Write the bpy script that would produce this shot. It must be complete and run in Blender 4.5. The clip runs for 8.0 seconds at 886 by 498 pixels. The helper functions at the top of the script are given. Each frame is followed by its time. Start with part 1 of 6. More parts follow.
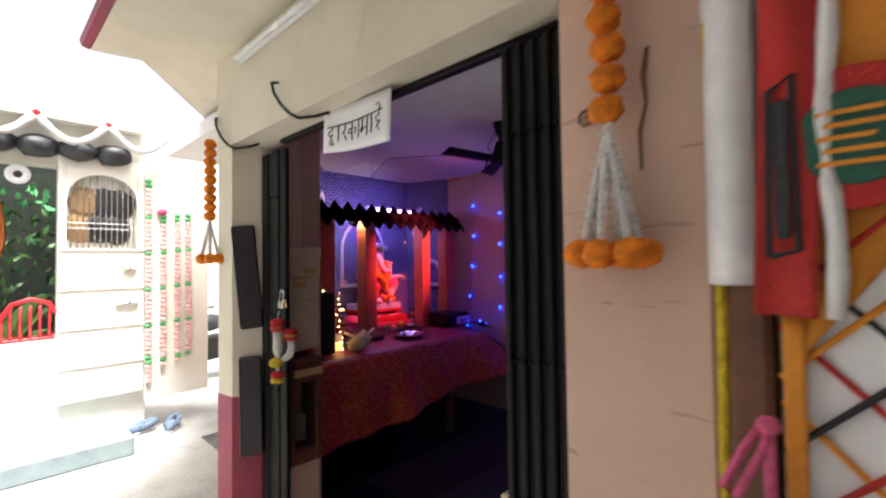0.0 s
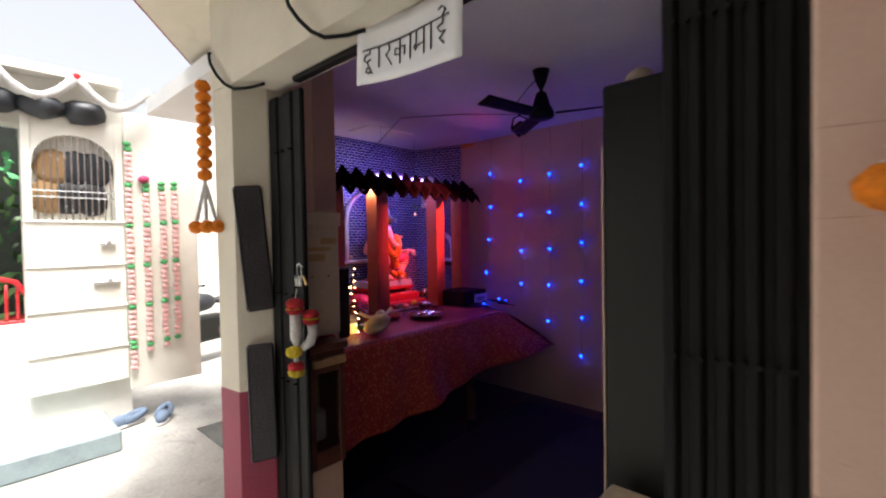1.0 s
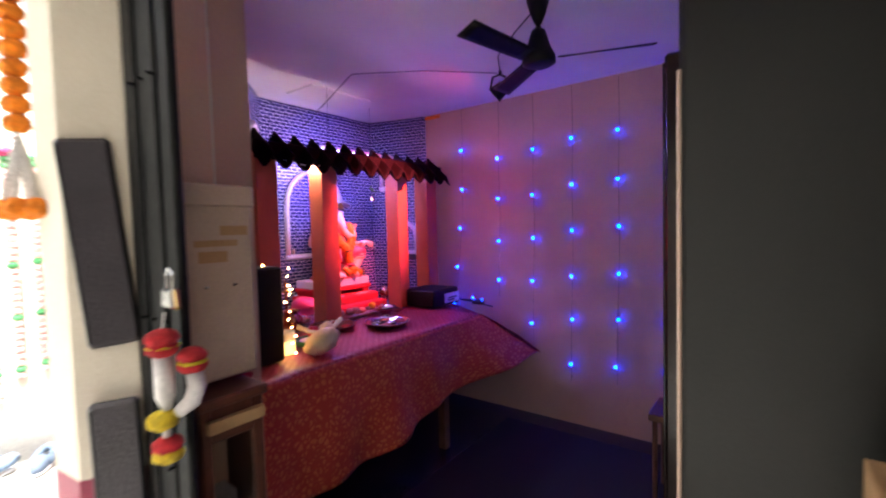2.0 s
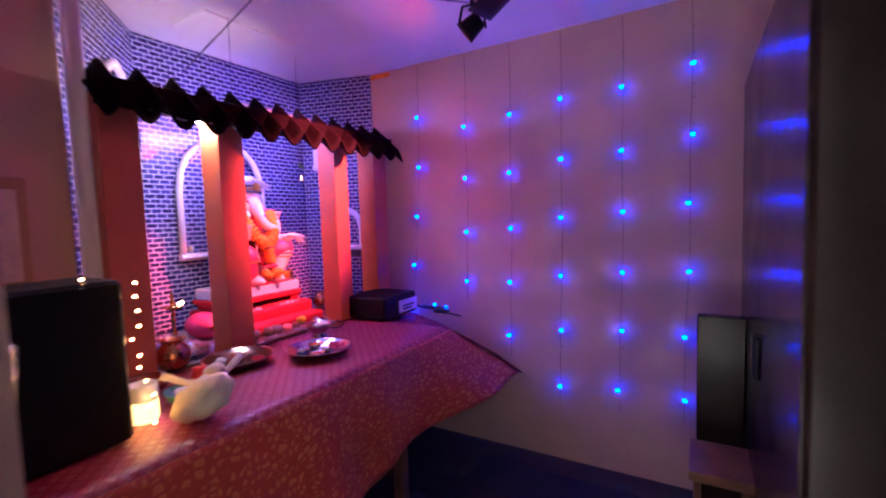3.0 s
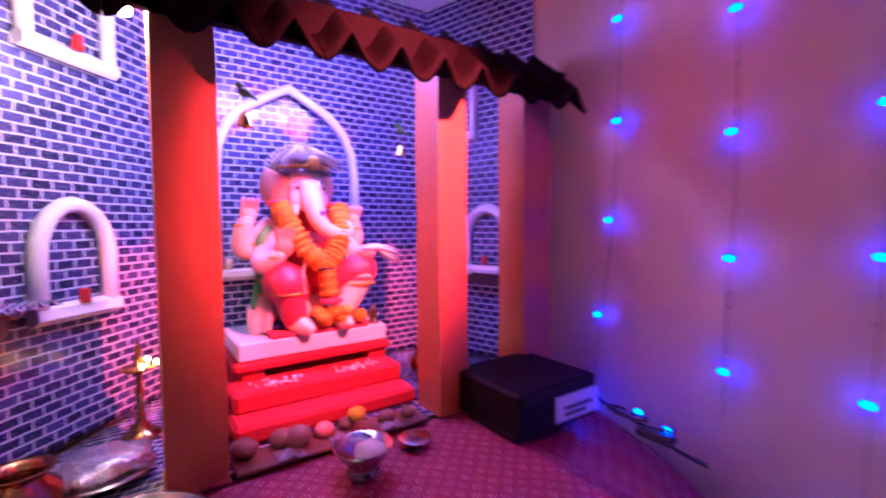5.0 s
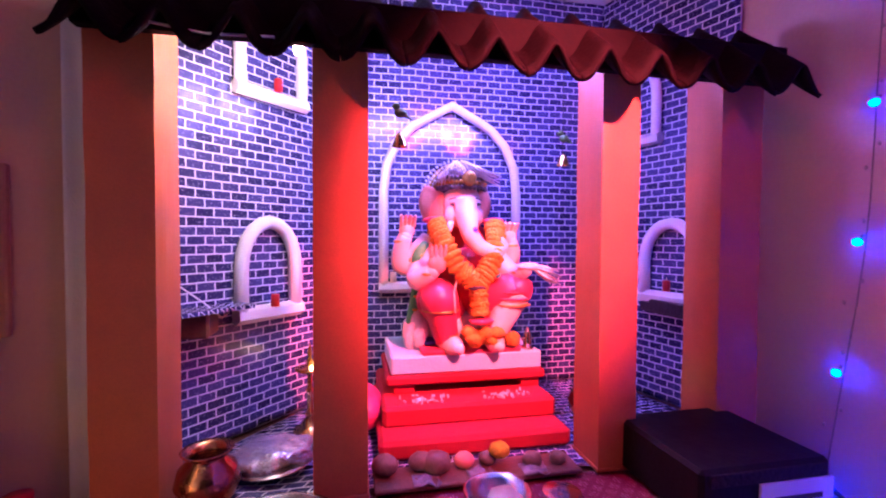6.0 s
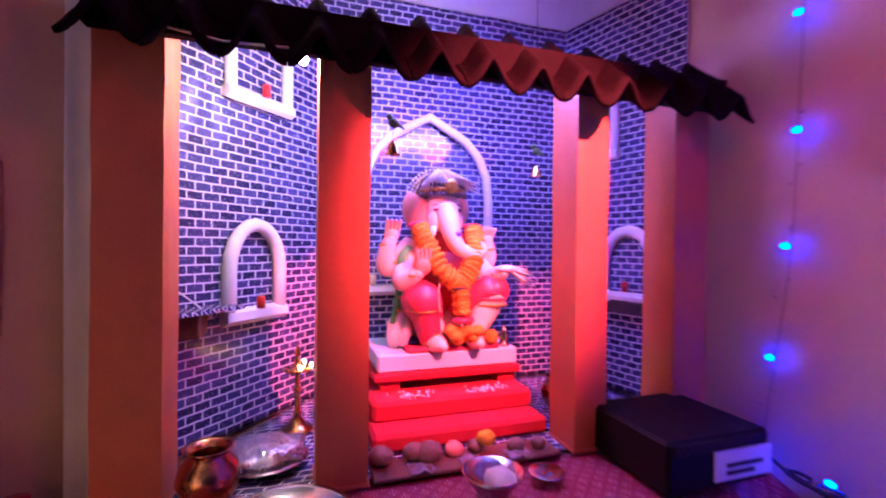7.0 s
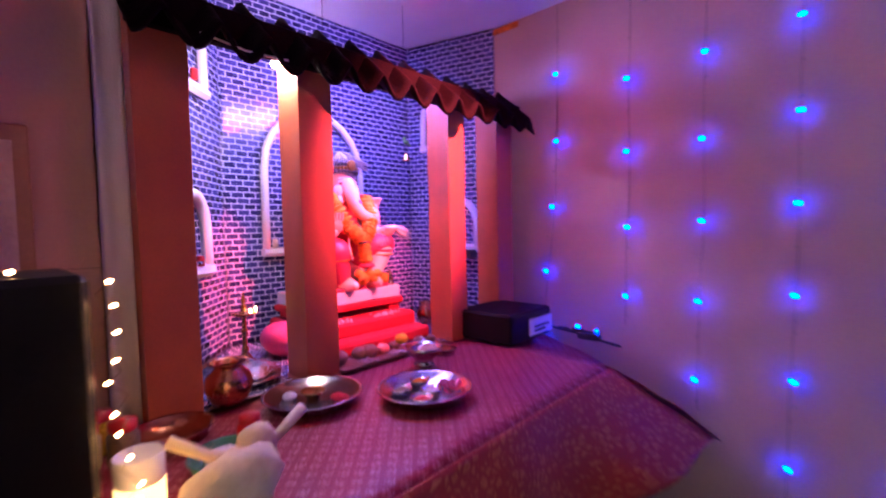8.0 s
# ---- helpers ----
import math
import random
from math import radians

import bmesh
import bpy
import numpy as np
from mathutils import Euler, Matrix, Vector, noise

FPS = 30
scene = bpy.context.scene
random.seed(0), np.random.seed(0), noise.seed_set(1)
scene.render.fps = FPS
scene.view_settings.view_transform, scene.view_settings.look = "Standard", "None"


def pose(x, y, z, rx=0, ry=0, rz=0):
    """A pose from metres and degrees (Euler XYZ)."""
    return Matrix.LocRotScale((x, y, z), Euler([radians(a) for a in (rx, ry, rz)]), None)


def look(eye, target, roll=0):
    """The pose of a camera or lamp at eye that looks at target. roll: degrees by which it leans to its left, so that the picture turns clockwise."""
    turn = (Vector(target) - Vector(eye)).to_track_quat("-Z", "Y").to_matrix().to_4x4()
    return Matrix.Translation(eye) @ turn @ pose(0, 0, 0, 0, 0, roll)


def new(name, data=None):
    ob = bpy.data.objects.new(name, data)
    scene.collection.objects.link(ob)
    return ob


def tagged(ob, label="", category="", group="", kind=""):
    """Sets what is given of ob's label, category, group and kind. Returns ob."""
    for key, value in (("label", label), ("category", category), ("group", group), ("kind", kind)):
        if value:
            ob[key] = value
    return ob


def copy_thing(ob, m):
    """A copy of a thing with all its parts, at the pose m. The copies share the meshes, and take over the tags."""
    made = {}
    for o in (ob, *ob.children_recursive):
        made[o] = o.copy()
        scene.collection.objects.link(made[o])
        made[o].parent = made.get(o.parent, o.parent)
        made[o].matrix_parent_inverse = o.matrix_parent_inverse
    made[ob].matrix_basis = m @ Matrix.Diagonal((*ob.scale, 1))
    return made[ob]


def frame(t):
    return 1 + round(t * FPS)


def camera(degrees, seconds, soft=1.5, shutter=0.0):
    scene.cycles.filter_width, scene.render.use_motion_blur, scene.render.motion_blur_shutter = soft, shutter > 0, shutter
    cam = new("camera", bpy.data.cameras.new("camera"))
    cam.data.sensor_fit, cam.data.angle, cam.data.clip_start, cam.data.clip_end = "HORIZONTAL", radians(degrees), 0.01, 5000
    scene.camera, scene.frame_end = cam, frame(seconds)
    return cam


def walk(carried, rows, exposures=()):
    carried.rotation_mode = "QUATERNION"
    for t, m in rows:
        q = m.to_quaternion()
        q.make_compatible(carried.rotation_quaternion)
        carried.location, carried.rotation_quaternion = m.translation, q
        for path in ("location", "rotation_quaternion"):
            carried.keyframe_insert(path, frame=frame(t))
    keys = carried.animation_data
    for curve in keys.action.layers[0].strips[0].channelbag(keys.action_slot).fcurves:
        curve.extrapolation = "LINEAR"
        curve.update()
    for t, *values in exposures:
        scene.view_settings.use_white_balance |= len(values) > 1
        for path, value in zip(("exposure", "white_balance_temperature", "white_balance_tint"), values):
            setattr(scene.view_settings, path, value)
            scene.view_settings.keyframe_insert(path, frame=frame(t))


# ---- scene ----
cam = camera(90.4, 8.0, soft=2.0, shutter=0.5)
METRES, EYE, TILT, LEAN, TURN = 4.23, 1.476, 0.0, 0.0, 43.7
ROWS = [
    (0.0, 0.0, 0.0, 0.0, 0.02, 1.6, 0.78),
    (0.5, -0.0332, 0.0365, -0.0113, 0.98, -0.47, 0.86),
    (1.0, -0.0617, 0.0898, -0.0098, -1.67, -1.28, 1.0),
    (1.5, -0.072, 0.1572, -0.0108, -3.88, -2.1, 1.16),
    (2.0, -0.0643, 0.2461, -0.0119, -6.96, -2.7, 1.51),
    (3.5, -0.0289, 0.5033, -0.0178, -14.76, -4.32, 1.9),
    (4.0, -0.0031, 0.585, -0.018, -9.96, -3.92, 0.22),
    (4.5, 0.0038, 0.6671, -0.0181, -2.16, -3.87, -0.16),
    (5.0, 0.0159, 0.7321, -0.0165, 11.62, -2.98, 0.47),
    (5.2, 0.0209, 0.7491, -0.0165, 19.7, -2.6, 0.2),
    (6.3, 0.0237, 0.7632, -0.0097, 35.7, -1.33, -0.5),
    (6.5, 0.0242, 0.7603, -0.0095, 35.77, -1.23, -0.68),
    (7.0, 0.0109, 0.7328, -0.0157, 28.15, -0.32, -0.64),
    (7.5, -0.0201, 0.6613, -0.0304, 11.99, 0.6, -0.05),
    (8.0, -0.0597, 0.5823, -0.0349, -0.62, -2.7, 1.25),
]
EXPOSURES = [(0.0, 1.6, 6500, 10), (1.0, 1.28, 6500, 10), (1.5, 1.75, 6500, 10), (2.0, 2.65, 6500, 10), (3.3, 2.9, 6100, 25), (8.0, 2.9, 6100, 25)]
walk(cam, [(t, pose(0, 0, EYE, TILT, LEAN, TURN) @ pose(METRES * x, METRES * y, METRES * z, 90 + pitch, roll, yaw)) for t, x, y, z, yaw, pitch, roll in ROWS], EXPOSURES)

# The plan below is drawn in units of 0.9 m, with its floor at -0.19.
S, FLOOR = 0.9, -0.19

# ---- light ----
world = bpy.data.worlds.new("overcast_sky")
scene.world = world
world.use_nodes = True
sky = world.node_tree.nodes.new("ShaderNodeTexSky")
sky.sky_type, sky.sun_disc = "NISHITA", False
sky.dust_density, sky.air_density = 7.0, 0.7
sky.sun_elevation, sky.sun_rotation = radians(72), radians(102)
haze = world.node_tree.nodes.new("ShaderNodeHueSaturation")
haze.inputs["Saturation"].default_value, haze.inputs["Value"].default_value = 0.25, 1.75
world.node_tree.links.new(sky.outputs["Color"], haze.inputs["Color"])
world.node_tree.links.new(haze.outputs["Color"], world.node_tree.nodes["Background"].inputs["Color"])
world.node_tree.nodes["Background"].inputs["Strength"].default_value = 0.1


def to_world(p):
    return Vector((S * p[0], S * p[1], S * (p[2] - FLOOR)))


def lamp(name, kind, at, target, energy, color, **more):
    data = bpy.data.lights.new(name, kind)
    data.energy, data.color = energy, color
    ob = new(name, data)
    ob.matrix_world = look(to_world(at), to_world(target))
    return data


sun = lamp("sun", "SUN", (-2.2, 0.2, 9), (-5.0, 0.8, 0), 3.0, (1.0, 0.96, 0.9))
sun.angle = radians(12)
spot_red = lamp("stage_light_beam", "SPOT", (-2.60, 3.34, 2.26), (-3.95, 3.06, 1.31), 88, (1.0, 0.10, 0.14))
spot_red.spot_size, spot_red.spot_blend, spot_red.shadow_soft_size = radians(50), 0.75, 0.03

# ---- materials ----
def mat(name, color, rough=0.6, metal=0.0, var=0.15, scale=8.0, bump=0.15, fine=90.0, spec=0.5, second=None, spots=0.0, emit=None, strength=0.0, coat=0.0):
    """A painted, woven or cast surface: broad stains, fine grain and relief."""
    m = bpy.data.materials.new(name)
    m.use_nodes = True
    t = m.node_tree
    b = t.nodes["Principled BSDF"]
    L, N = t.links.new, t.nodes.new
    co = N("ShaderNodeTexCoord")
    n1, n2 = N("ShaderNodeTexNoise"), N("ShaderNodeTexNoise")
    for n, sc, det in ((n1, scale, 5.0), (n2, fine, 3.0)):
        n.inputs["Scale"].default_value, n.inputs["Detail"].default_value = sc, det
        L(co.outputs["Object"], n.inputs["Vector"])
    ramp = N("ShaderNodeValToRGB")
    c2 = second or tuple(c * (1 - 2 * var) for c in color)
    ramp.color_ramp.elements[0].position, ramp.color_ramp.elements[1].position = 0.3, 0.68
    ramp.color_ramp.elements[0].color, ramp.color_ramp.elements[1].color = (*c2, 1), (*color, 1)
    L(n1.outputs["Fac"], ramp.inputs["Fac"])
    mix = N("ShaderNodeMix")
    mix.data_type, mix.blend_type = "RGBA", "OVERLAY"
    mix.inputs["Factor"].default_value = min(1.0, var * 1.6)
    L(ramp.outputs["Color"], mix.inputs["A"])
    L(n2.outputs["Fac"], mix.inputs["B"])
    out = mix.outputs["Result"]
    if spots:
        v = N("ShaderNodeTexNoise")
        v.inputs["Scale"].default_value, v.inputs["Detail"].default_value = 3.2, 8.0
        v.inputs["Distortion"].default_value = 1.2
        L(co.outputs["Object"], v.inputs["Vector"])
        r = N("ShaderNodeValToRGB")
        r.color_ramp.elements[0].position, r.color_ramp.elements[1].position = 0.62, 0.72
        r.color_ramp.elements[0].color, r.color_ramp.elements[1].color = (0, 0, 0, 1), (spots, spots, spots, 1)
        L(v.outputs["Fac"], r.inputs["Fac"])
        d = N("ShaderNodeMix")
        d.data_type = "RGBA"
        d.inputs["B"].default_value = (*[c * 0.35 for c in color], 1)
        L(r.outputs["Color"], d.inputs["Factor"])
        L(out, d.inputs["A"])
        out = d.outputs["Result"]
    L(out, b.inputs["Base Color"])
    rr = N("ShaderNodeMapRange")
    rr.inputs["To Min"].default_value, rr.inputs["To Max"].default_value = max(0.03, rough - 0.12), min(1.0, rough + 0.12)
    L(n1.outputs["Fac"], rr.inputs["Value"])
    L(rr.outputs["Result"], b.inputs["Roughness"])
    b.inputs["Metallic"].default_value = metal
    b.inputs["Specular IOR Level"].default_value = spec
    b.inputs["Coat Weight"].default_value = coat
    if bump:
        bp = N("ShaderNodeBump")
        bp.inputs["Strength"].default_value, bp.inputs["Distance"].default_value = bump, 0.01
        L(n2.outputs["Fac"], bp.inputs["Height"])
        L(bp.outputs["Normal"], b.inputs["Normal"])
    if emit:
        b.inputs["Emission Color"].default_value = (*emit, 1)
        b.inputs["Emission Strength"].default_value = strength
    return m


def pattern_mat(name, build, rough=0.5, spec=0.5, bump=0.3):
    """A material whose colour and height come from a function over the UV map."""
    m = bpy.data.materials.new(name)
    m.use_nodes = True
    t = m.node_tree
    b = t.nodes["Principled BSDF"]
    co = t.nodes.new("ShaderNodeTexCoord")
    col, height = build(t, co)
    t.links.new(col, b.inputs["Base Color"])
    b.inputs["Roughness"].default_value, b.inputs["Specular IOR Level"].default_value = rough, spec
    bp = t.nodes.new("ShaderNodeBump")
    bp.inputs["Strength"].default_value, bp.inputs["Distance"].default_value = bump, 0.004
    t.links.new(height, bp.inputs["Height"])
    t.links.new(bp.outputs["Normal"], b.inputs["Normal"])
    return m


def brick_print(t, co):
    N, L = t.nodes.new, t.links.new
    warp, add = N("ShaderNodeTexNoise"), N("ShaderNodeMix")
    warp.inputs["Scale"].default_value = 26
    L(co.outputs["UV"], warp.inputs["Vector"])
    add.data_type, add.blend_type = "RGBA", "LINEAR_LIGHT"
    add.inputs["Factor"].default_value = 0.0022
    L(co.outputs["UV"], add.inputs["A"])
    L(warp.outputs["Color"], add.inputs["B"])
    br = N("ShaderNodeTexBrick")
    br.offset, br.squash = 0.5, 1.0
    for k, v in (("Scale", 1.0), ("Mortar Size", 0.0024), ("Mortar Smooth", 0.15), ("Bias", -0.1), ("Brick Width", 0.058), ("Row Height", 0.0285)):
        br.inputs[k].default_value = v
    br.inputs["Color1"].default_value = (0.020, 0.020, 0.075, 1)
    br.inputs["Color2"].default_value = (0.06, 0.06, 0.19, 1)
    br.inputs["Mortar"].default_value = (0.62, 0.62, 0.80, 1)
    L(add.outputs["Result"], br.inputs["Vector"])
    n = N("ShaderNodeTexNoise")
    n.inputs["Scale"].default_value, n.inputs["Detail"].default_value = 120, 6
    L(co.outputs["UV"], n.inputs["Vector"])
    r = N("ShaderNodeValToRGB")
    r.color_ramp.elements[0].position, r.color_ramp.elements[1].position = 0.56, 0.72
    r.color_ramp.elements[0].color, r.color_ramp.elements[1].color = (0, 0, 0, 1), (0.16, 0.17, 0.22, 1)
    L(n.outputs["Fac"], r.inputs["Fac"])
    mx = N("ShaderNodeMix")
    mx.data_type, mx.blend_type = "RGBA", "ADD"
    mx.inputs["Factor"].default_value = 1
    L(br.outputs["Color"], mx.inputs["A"])
    L(r.outputs["Color"], mx.inputs["B"])
    return mx.outputs["Result"], br.outputs["Fac"]


def brocade(t, co):
    """Short pale dashes in lozenges on a dark red ground."""
    N, L = t.nodes.new, t.links.new
    br = N("ShaderNodeTexBrick")
    br.offset = 0.5
    for k, v in (("Scale", 1.0), ("Mortar Size", 0.0022), ("Mortar Smooth", 0.35), ("Bias", 0.2), ("Brick Width", 0.020), ("Row Height", 0.0085)):
        br.inputs[k].default_value = v
    br.inputs["Color1"].default_value = (0.66, 0.32, 0.33, 1)
    br.inputs["Color2"].default_value = (0.44, 0.11, 0.13, 1)
    br.inputs["Mortar"].default_value = (0.24, 0.012, 0.03, 1)
    L(co.outputs["UV"], br.inputs["Vector"])
    turn, ch = N("ShaderNodeMapping"), N("ShaderNodeTexBrick")
    turn.inputs["Rotation"].default_value = (0, 0, radians(45))
    L(co.outputs["UV"], turn.inputs["Vector"])
    ch.offset = 0.0
    for k, v in (("Scale", 1.0), ("Mortar Size", 0.0065), ("Mortar Smooth", 0.25), ("Brick Width", 0.036), ("Row Height", 0.036)):
        ch.inputs[k].default_value = v
    L(turn.outputs["Vector"], ch.inputs["Vector"])
    worn, fade = N("ShaderNodeTexNoise"), N("ShaderNodeMapRange")
    worn.inputs["Scale"].default_value, worn.inputs["Detail"].default_value = 7, 4
    L(co.outputs["UV"], worn.inputs["Vector"])
    fade.inputs["From Min"].default_value, fade.inputs["From Max"].default_value, fade.inputs["To Min"].default_value, fade.inputs["To Max"].default_value = 0.3, 0.75, 0.0, 0.4
    L(worn.outputs["Fac"], fade.inputs["Value"])
    top = N("ShaderNodeMath")
    top.operation = "MAXIMUM"
    L(ch.outputs["Fac"], top.inputs[0])
    L(fade.outputs["Result"], top.inputs[1])
    mx = N("ShaderNodeMix")
    mx.data_type = "RGBA"
    mx.inputs["B"].default_value = (0.26, 0.014, 0.034, 1)
    L(top.outputs["Value"], mx.inputs["Factor"])
    L(br.outputs["Color"], mx.inputs["A"])
    return mx.outputs["Result"], br.outputs["Fac"]


def glow(name, color, strength):
    m = bpy.data.materials.new(name)
    m.use_nodes = True
    b = m.node_tree.nodes["Principled BSDF"]
    b.inputs["Base Color"].default_value = (*color, 1)
    b.inputs["Emission Color"].default_value = (*color, 1)
    b.inputs["Emission Strength"].default_value = strength
    return m


def scuffed(m, dark):
    """Adds thin level scuffs and hairline cracks to a painted surface."""
    t = m.node_tree
    N, L = t.nodes.new, t.links.new
    b = t.nodes["Principled BSDF"]
    src = b.inputs["Base Color"].links[0].from_socket
    co, mp, n = N("ShaderNodeTexCoord"), N("ShaderNodeMapping"), N("ShaderNodeTexNoise")
    mp.inputs["Scale"].default_value = (5, 5, 42)
    n.inputs["Scale"].default_value, n.inputs["Detail"].default_value, n.inputs["Distortion"].default_value = 1.0, 4.0, 0.6
    L(co.outputs["Object"], mp.inputs["Vector"])
    L(mp.outputs["Vector"], n.inputs["Vector"])
    r = N("ShaderNodeValToRGB")
    r.color_ramp.elements[0].position, r.color_ramp.elements[1].position = 0.65, 0.73
    L(n.outputs["Fac"], r.inputs["Fac"])
    x = N("ShaderNodeMix")
    x.data_type = "RGBA"
    x.inputs["B"].default_value = (*dark, 1)
    L(r.outputs["Color"], x.inputs["Factor"])
    L(src, x.inputs["A"])
    L(x.outputs["Result"], b.inputs["Base Color"])
    return m


CREAM = mat("cream_wall_paint", (0.72, 0.66, 0.54), 0.75, var=0.07, scale=3, spots=0.12, bump=0.08)
PINKISH = scuffed(mat("salmon_pillar_paint", (0.62, 0.42, 0.33), 0.6, var=0.05, scale=4, spots=0.10, bump=0.06), (0.30, 0.17, 0.12))
MAROON = mat("maroon_dado_paint", (0.30, 0.03, 0.07), 0.55, var=0.1)
PEACH = mat("peach_plaster", (0.76, 0.50, 0.36), 0.75, var=0.07, scale=4, spots=0.2)
BEIGE = mat("beige_wall_paint", (0.60, 0.385, 0.285), 0.7, var=0.05, scale=3, bump=0.08, spots=0.06)
WHITE = mat("white_ceiling_paint", (0.74, 0.73, 0.72), 0.8, var=0.05, scale=2.5, bump=0.2)
STREET = mat("pale_concrete", (0.42, 0.41, 0.385), 0.85, var=0.16, scale=2.4, spots=0.35, bump=0.5, fine=45)
DARKTILE = mat("dark_polished_floor_tile", (0.030, 0.031, 0.036), 0.22, var=0.2, scale=5, bump=0.03)
RUG = mat("black_floor_mat", (0.014, 0.014, 0.016), 0.9, var=0.2, scale=12, bump=0.5)
BLACK = mat("black_painted_steel", (0.006, 0.006, 0.006), 0.55, var=0.2, scale=14, bump=0.1, spec=0.2)
LEATHER = mat("black_padded_vinyl", (0.035, 0.028, 0.035), 0.38, var=0.15, scale=10, bump=0.25)
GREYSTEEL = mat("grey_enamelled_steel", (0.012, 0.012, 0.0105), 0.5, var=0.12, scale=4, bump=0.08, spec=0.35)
DARKSTEEL = mat("dark_glossy_cabinet_enamel", (0.022, 0.013, 0.011), 0.22, var=0.15, scale=5, bump=0.03, spec=0.3)
CHROME = mat("worn_chrome", (0.6, 0.6, 0.6), 0.25, 1.0, var=0.1, bump=0.05)
ORANGEWRAP = mat("orange_wrapping_cloth", (0.54, 0.135, 0.05), 0.5, var=0.10, scale=6, bump=0.06, fine=220)
ROOFTILE = mat("dark_brown_moulded_tile", (0.008, 0.004, 0.004), 0.7, var=0.25, scale=18, bump=0.25, spec=0.05)
FOAM = mat("white_foam_trim", (0.80, 0.79, 0.80), 0.7, var=0.04, bump=0.2, fine=200)
REDCLOTH = mat("red_felt_cloth", (0.40, 0.012, 0.025), 0.85, var=0.12, scale=9, bump=0.5, fine=240)
PINKCLOTH = mat("magenta_satin", (0.55, 0.05, 0.16), 0.45, var=0.15, scale=7)
PALEBLUE = mat("pale_foam_board", (0.42, 0.62, 0.74), 0.65, var=0.05, bump=0.15)
PAPER = mat("white_paper", (0.82, 0.82, 0.84), 0.8, var=0.03, bump=0.1)
INK = mat("black_marker_ink", (0.02, 0.02, 0.025), 0.6, var=0.05, bump=0)
MARIGOLD = mat("marigold_petals", (0.92, 0.25, 0.008), 0.85, var=0.2, scale=40, bump=0.6, fine=110)
JASMINE = mat("white_thread_tassel", (0.80, 0.78, 0.76), 0.85, var=0.1, scale=60, bump=0.8, fine=200)
POMRED = mat("red_wool_pompom", (0.62, 0.02, 0.03), 0.9, var=0.2, scale=40, bump=1.0, fine=180)
POMYEL = mat("yellow_wool_pompom", (0.85, 0.62, 0.03), 0.9, var=0.2, scale=40, bump=1.0, fine=180)
BRASS = mat("polished_brass", (0.72, 0.45, 0.16), 0.22, 1.0, var=0.12, bump=0.05)
COPPER = mat("hammered_copper", (0.62, 0.27, 0.15), 0.25, 1.0, var=0.2, scale=12, bump=0.15, fine=40)
SILVER = mat("polished_steel_plate", (0.50, 0.48, 0.49), 0.2, 1.0, var=0.08, bump=0.04)
WOOD = mat("varnished_brown_wood", (0.20, 0.085, 0.045), 0.45, var=0.25, scale=10, bump=0.15)
BOXWOOD = mat("dark_red_brown_wood", (0.136, 0.045, 0.026), 0.4, var=0.25, scale=10, bump=0.12)
GREYBOX = mat("grey_meter_box_paint", (0.55, 0.41, 0.31), 0.5, var=0.08, scale=6, spots=0.15)
CARDBOARD = mat("brown_cardboard", (0.46, 0.28, 0.13), 0.85, var=0.08, scale=7)
SKIN = mat("painted_clay_skin", (0.82, 0.60, 0.50), 0.35, var=0.05, scale=10, bump=0.05, coat=0.3)
EARTONE = mat("painted_clay_pink", (0.72, 0.28, 0.20), 0.4, var=0.08, bump=0.05)
DHOTI = mat("painted_magenta_dhoti", (0.60, 0.06, 0.12), 0.4, var=0.12, bump=0.1)
GOLD = mat("gold_paint", (0.62, 0.36, 0.08), 0.35, 0.6, var=0.2, scale=40, bump=0.4)
DARKHAIR = mat("dark_painted_detail", (0.05, 0.03, 0.05), 0.5, var=0.2)
GREENCLOTH = mat("green_sash_cloth", (0.05, 0.40, 0.12), 0.6, var=0.15)
CANDLERED = mat("red_wax", (0.62, 0.02, 0.02), 0.4, var=0.05, bump=0.05)
LEAF = mat("green_leaf", (0.07, 0.18, 0.04), 0.5, var=0.25, scale=9, bump=0.2)
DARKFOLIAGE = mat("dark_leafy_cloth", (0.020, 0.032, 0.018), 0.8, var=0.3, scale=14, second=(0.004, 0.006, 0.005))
ORANGEDRAPE = mat("orange_silk_drape", (0.60, 0.17, 0.035), 0.5, var=0.2, scale=7)
REDPLASTIC = mat("red_moulded_plastic", (0.55, 0.02, 0.03), 0.3, var=0.05, bump=0.02)
GATEWHITE = mat("cream_gate_enamel", (0.80, 0.78, 0.70), 0.45, var=0.05, scale=5, spots=0.08, bump=0.1)
BAGBLACK = mat("black_tarpaulin", (0.035, 0.038, 0.045), 0.45, var=0.2, scale=12, bump=0.3)
BLUESTEP = mat("blue_grey_stone_step", (0.30, 0.38, 0.40), 0.7, var=0.12, scale=6, spots=0.2)
PINKPAPER = mat("pink_paper_flowers", (0.80, 0.30, 0.32), 0.85, var=0.35, scale=70, second=(0.85, 0.75, 0.7), bump=0.6)
GREENPAPER = mat("green_paper_flowers", (0.10, 0.45, 0.16), 0.8, var=0.2, scale=60, bump=0.5)
SHOEBLUE = mat("grey_blue_canvas", (0.16, 0.22, 0.32), 0.8, var=0.12, scale=20, bump=0.4)
RUBBER = mat("dark_rubber", (0.03, 0.03, 0.032), 0.7, var=0.15)
WAXCREAM = mat("cream_cotton_wrap", (0.78, 0.66, 0.44), 0.7, var=0.12, scale=18, bump=0.3)
FRUIT = mat("fruit_and_stone", (0.22, 0.15, 0.10), 0.55, var=0.3, scale=14, bump=0.2)
WRAPPER = mat("dull_wrapper", (0.30, 0.24, 0.24), 0.5, var=0.25, scale=30, bump=0.5)
